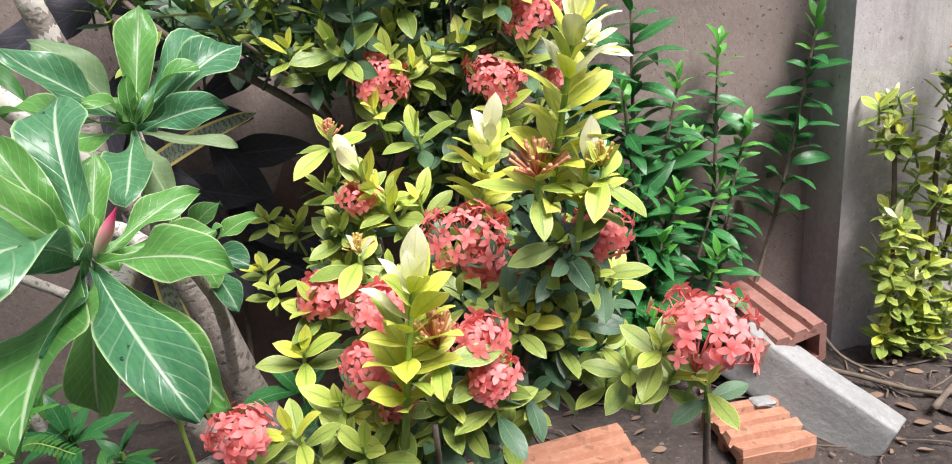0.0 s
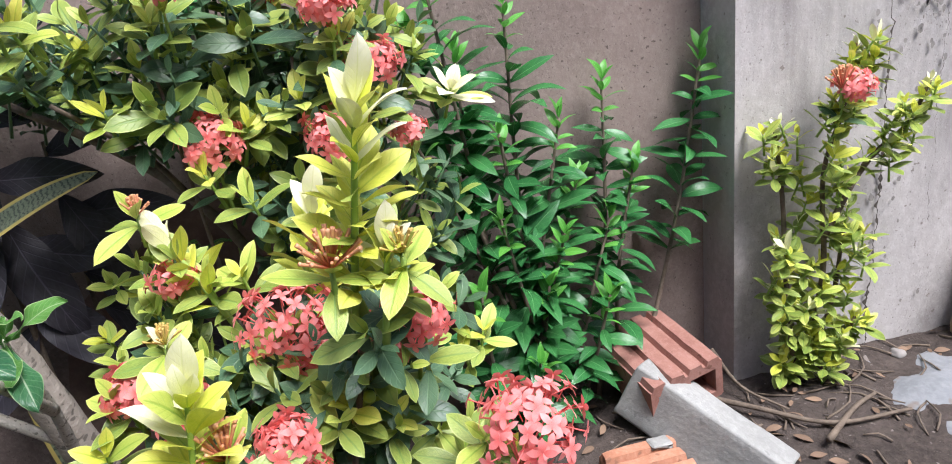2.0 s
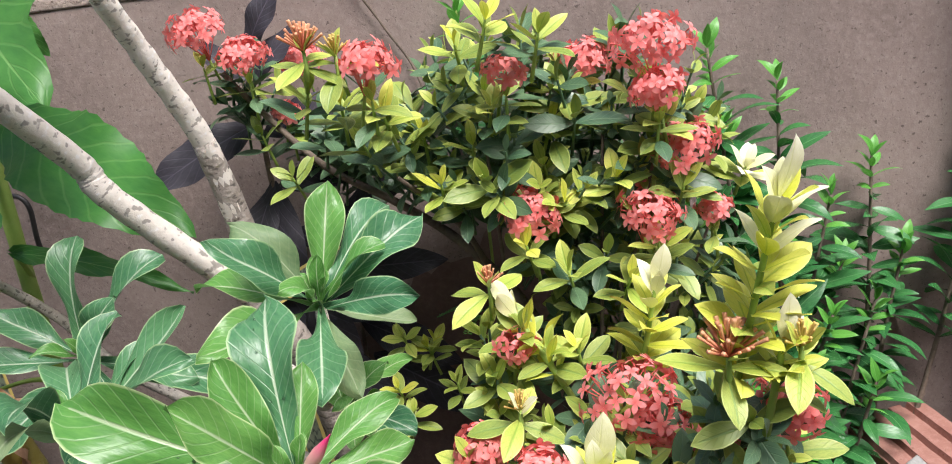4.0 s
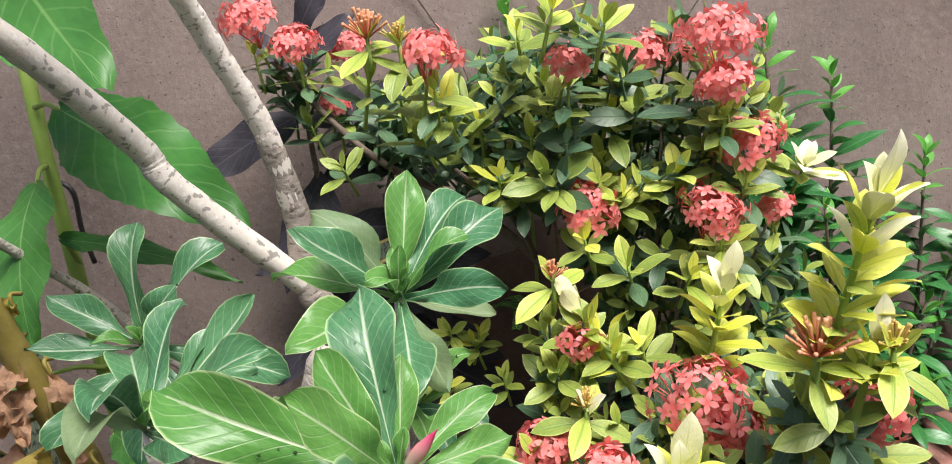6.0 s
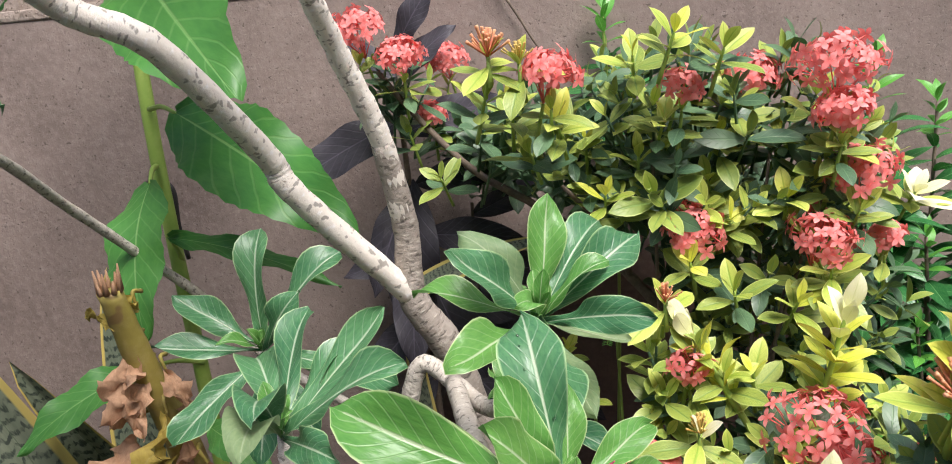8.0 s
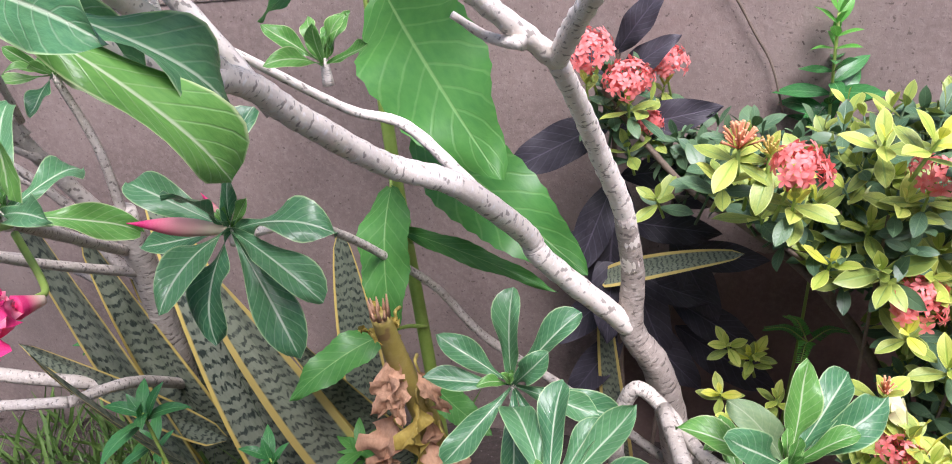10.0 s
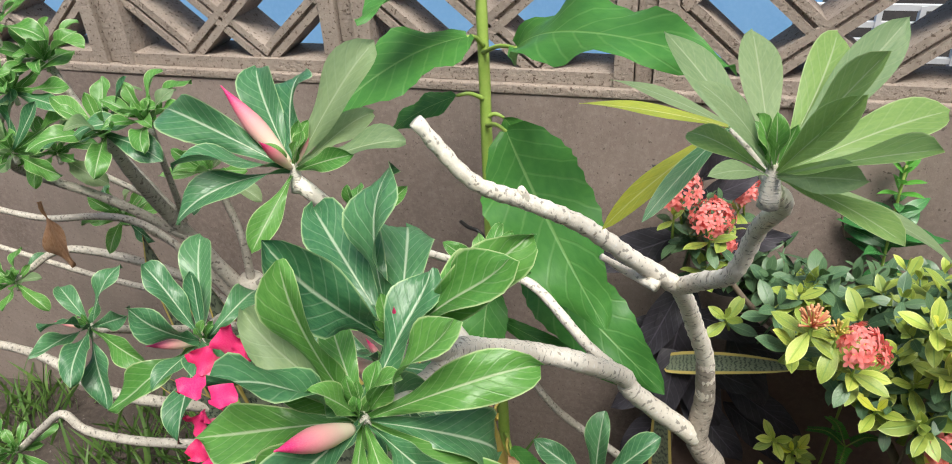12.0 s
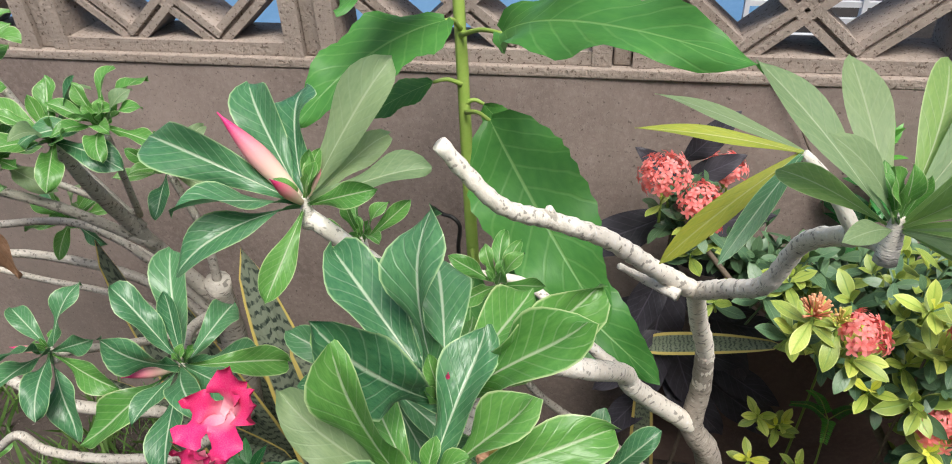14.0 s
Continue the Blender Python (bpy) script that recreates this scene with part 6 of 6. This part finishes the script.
purple = thing("dark_leaf_plant", (0.16, 1.45, lift_of(0.16, 1.45)), "plant with large crinkled purple-black leaves against the wall", "plant")
part("stem", tube_mesh("stem", M_TWIG, [(0.16, 1.45, 0.0), (0.155, 1.44, 0.45), (0.15, 1.44, 0.80), (0.16, 1.44, 0.92)], 0.006, 0.003, 8, 8), purple)
dark_stem(purple)
for a, b, i in (((0.15, 1.44, 0.80), (0.00, 1.42, 0.70), 0), ((0.155, 1.44, 0.90), (0.235, 1.43, 0.975), 1), ((0.155, 1.44, 0.86), (0.07, 1.43, 0.90), 2), ((0.155, 1.44, 0.78), (0.30, 1.42, 0.79), 0), ((0.15, 1.44, 0.60), (0.14, 1.38, 0.44), 1), ((0.15, 1.44, 0.70), (0.10, 1.40, 0.55), 0), ((0.155, 1.44, 0.86), (0.25, 1.42, 0.90), 1), ((0.155, 1.44, 0.50), (0.06, 1.42, 0.38), 2), ((0.155, 1.44, 0.71), (0.139, 1.43, 0.48), 1), ((0.16, 1.45, 0.62), (0.30, 1.43, 0.58), 0), ((0.16, 1.45, 0.52), (0.29, 1.42, 0.46), 2), ((0.16, 1.45, 0.70), (0.31, 1.44, 0.69), 1), ((0.16, 1.46, 0.56), (0.22, 1.42, 0.38), 1), ((0.24, 1.47, 0.55), (0.38, 1.45, 0.52), 2), ((0.24, 1.47, 0.46), (0.37, 1.44, 0.36), 0), ((0.16, 1.45, 0.45), (0.27, 1.41, 0.31), 1), ((0.24, 1.47, 0.64), (0.36, 1.46, 0.66), 0), ((0.16, 1.45, 0.60), (0.05, 1.44, 0.54), 2), ((0.16, 1.45, 0.40), (0.08, 1.42, 0.26), 0), ((0.25, 1.47, 0.40), (0.40, 1.45, 0.27), 2), ((0.24, 1.47, 0.58), (0.30, 1.44, 0.44), 1)):
    a, b = Vector(a), Vector(b)
    part("leaf", leaf_mesh("dark", BROAD_D, i, M_DARK), purple, aim(a, b - a + Vector((0, 0, 0.03)), (0, -1, 0.5), (b - a).length * 1.08))
for k, (x, y, z, n, s) in enumerate(((-0.482, 1.021, 0.534, 9, 0.085), (-0.25, 1.18, 0.33, 10, 0.07), (0.10, 1.05, 0.36, 11, 0.075), (0.16, 0.98, 0.34, 9, 0.06), (-0.38, 1.12, 0.36, 8, 0.07), (0.30, 0.92, 0.30, 9, 0.055), (-0.62, 1.15, 0.34, 8, 0.07), (0.22, 0.90, 0.36, 8, 0.06), (-0.86, 1.33, 0.40, 7, 0.06), (0.02, 1.16, 0.34, 9, 0.08), (0.364, 1.0, 0.39, 5, 0.075), (0.232, 1.0, 0.42, 7, 0.05), (0.20, 0.93, 0.40, 6, 0.05))):
    herb = thing("seedling", (x, y, lift_of(x, y)), "low green seedling with a whorl of plain leaves", "plant", "seedlings")
    part("stem", tube_mesh("stem", M_STEM, [(x + 0.02, y + 0.02, lift_of(x, y) - 0.01), (x + 0.005, y + 0.01, z * 0.6), (x, y, z)], 0.004, 0.0022, 6, 5), herb)
    for az, el, size in whorl_of(n, s, 800 + k, (r.uniform(-0.2, 0.2), -0.3, 1), (0, 60)):
        part("leaf", leaf_mesh("lance", LANCE, r.randrange(4), M_WEED if k % 2 else M_GREEN), herb, aim((x, y, z - r.uniform(0, 0.02)), polar(az, el), (0, -0.2, 1), size))
def fern_weed(x, y, height, fronds, length, seed):
    """A low feathery weed: arching fronds with pairs of small leaflets."""
    q = random.Random(seed)
    ground = lift_of(x, y)
    fern = thing("feathery_weed", (x, y, ground), "low feathery weed with paired small leaflets", "plant", "feathery weeds")
    root = Vector((x, y, ground - 0.01))
    hub = Vector((x, y, height))
    part("stem", tube_mesh("stem", M_STEM, [root, root.lerp(hub, 0.6) + Vector((0.004, 0, 0)), hub], 0.0025, 0.0016, 6, 5), fern)
    for f in range(fronds):
        a = math.tau * f / fronds + q.uniform(-0.4, 0.4)
        out = Vector((math.cos(a), math.sin(a), 0))
        pts = [hub, hub + out * length * 0.5 + Vector((0, 0, length * 0.28)), hub + out * length + Vector((0, 0, length * 0.12))]
        frond = part("frond", tube_mesh("frond", M_STEM, pts, 0.0012, 0.0006, 5, 10), fern)
        line = smooth_path(pts, 10)
        for i in range(3, len(line)):
            d = (line[i] - line[i - 1]).normalized()
            w = d.cross(Vector((0, 0, 1))).normalized()
            for side in (-1, 1):
                part("leaflet", leaf_mesh("leaflet", IXO, i, M_GREEN_Y if f % 2 else M_WEED), frond, aim(line[i], w * side + d * 0.35, (0, 0, 1), length * 0.2 * (1.15 - 0.6 * i / len(line))))


fern_weed(0.115, 0.90, 0.43, 6, 0.075, 1)
fern_weed(0.43, 1.30, 0.50, 4, 0.06, 2)
grass = Joined()
for k in range(2600):
    x, y = r.uniform(-1.7, -0.15), r.uniform(0.75, 1.5)
    if noise.noise(Vector((x * 4, y * 4, 9))) < -0.25 or (x > -0.5 and r.random() < 0.75):
        continue
    grass.add(GRASS[r.randrange(3)], aim((x, y, lift_of(x, y) - 0.004), (r.uniform(-0.8, 0.8), r.uniform(-0.8, 0.8), 1), (r.uniform(-1, 1), r.uniform(-1, 1), 0.3), r.uniform(0.05, 0.17)))
tagged(new("grass", grass.mesh("grass", M_GRASS)), "thin patchy grass and fine weeds on the soil", "grass", kind="stuff")
litter = Joined()
for k in range(340):
    x, y = r.uniform(0.1, 2.0), r.uniform(0.75, 1.41)
    a = r.uniform(0, math.tau)
    litter.add(IXO[k % 4], aim((x, y, lift_of(x, y) + 0.004), (math.cos(a), math.sin(a), r.uniform(-0.1, 0.25)), (0, 0, 1), r.uniform(0.012, 0.035), r.uniform(-0.7, 0.7)), 0)
for k in range(240):
    x, y = r.uniform(0.2, 2.0), r.uniform(0.75, 1.40)
    a, ln = r.uniform(0, math.tau), r.uniform(0.03, 0.13)
    h = lift_of(x, y)
    litter.add(tube([(x, y, h + 0.002), (x + math.cos(a) * ln * 0.5, y + math.sin(a) * ln * 0.5, h + 0.008), (x + math.cos(a + 0.3) * ln, y + math.sin(a + 0.3) * ln, h + 0.004)], 0.0022, 0.0012, 5, 2), Matrix.Identity(4), 1)
tagged(new("litter", litter.mesh("litter", (M_LITTER, M_TWIG))), "dry leaves and broken twigs scattered on the soil", "litter", kind="stuff")
for pts, rad in (([(1.20, 1.36, 0.03), (1.26, 1.30, 0.03), (1.36, 1.22, 0.02), (1.50, 1.20, 0.02)], 0.006), ([(1.24, 1.40, 0.10), (1.27, 1.35, 0.04), (1.32, 1.28, 0.02)], 0.004), ([(1.32, 1.18, 0.025), (1.42, 1.24, 0.02), (1.47, 1.25, 0.03)], 0.006)):
    stick = tagged(new("fallen_twig", tube_mesh("fallen_twig", M_TWIG, [(x, y, max(z, lift_of(x, y) + rad * 0.6)) for x, y, z in pts], rad, rad * 0.5, 8, 6, 0.08)), "dry brown twig lying on the soil", "twig", "fallen twigs")
hose = tagged(new("black_cable", tube_mesh("black_cable", M_HOSE, [(-0.238, 1.50, 0.60), (-0.236, 1.485, 0.66), (-0.228, 1.475, 0.715), (-0.240, 1.475, 0.735), (-0.262, 1.485, 0.735), (-0.285, 1.51, 0.730)], 0.004, 0.004, 8, 8)), "black cable looping out of the wall", "cable")
vine = tagged(new("dry_vine", tube_mesh("dry_vine", M_TWIG, [(0.282, 1.519, 1.01), (0.292, 1.516, 1.00), (0.33, 1.515, 0.94), (0.352, 1.515, 0.90), (0.38, 1.515, 0.85), (0.40, 1.505, 0.78)], 0.0022, 0.0016, 8, 6, 0.1)), "thin dead vine clinging to the brown wall", "vine")
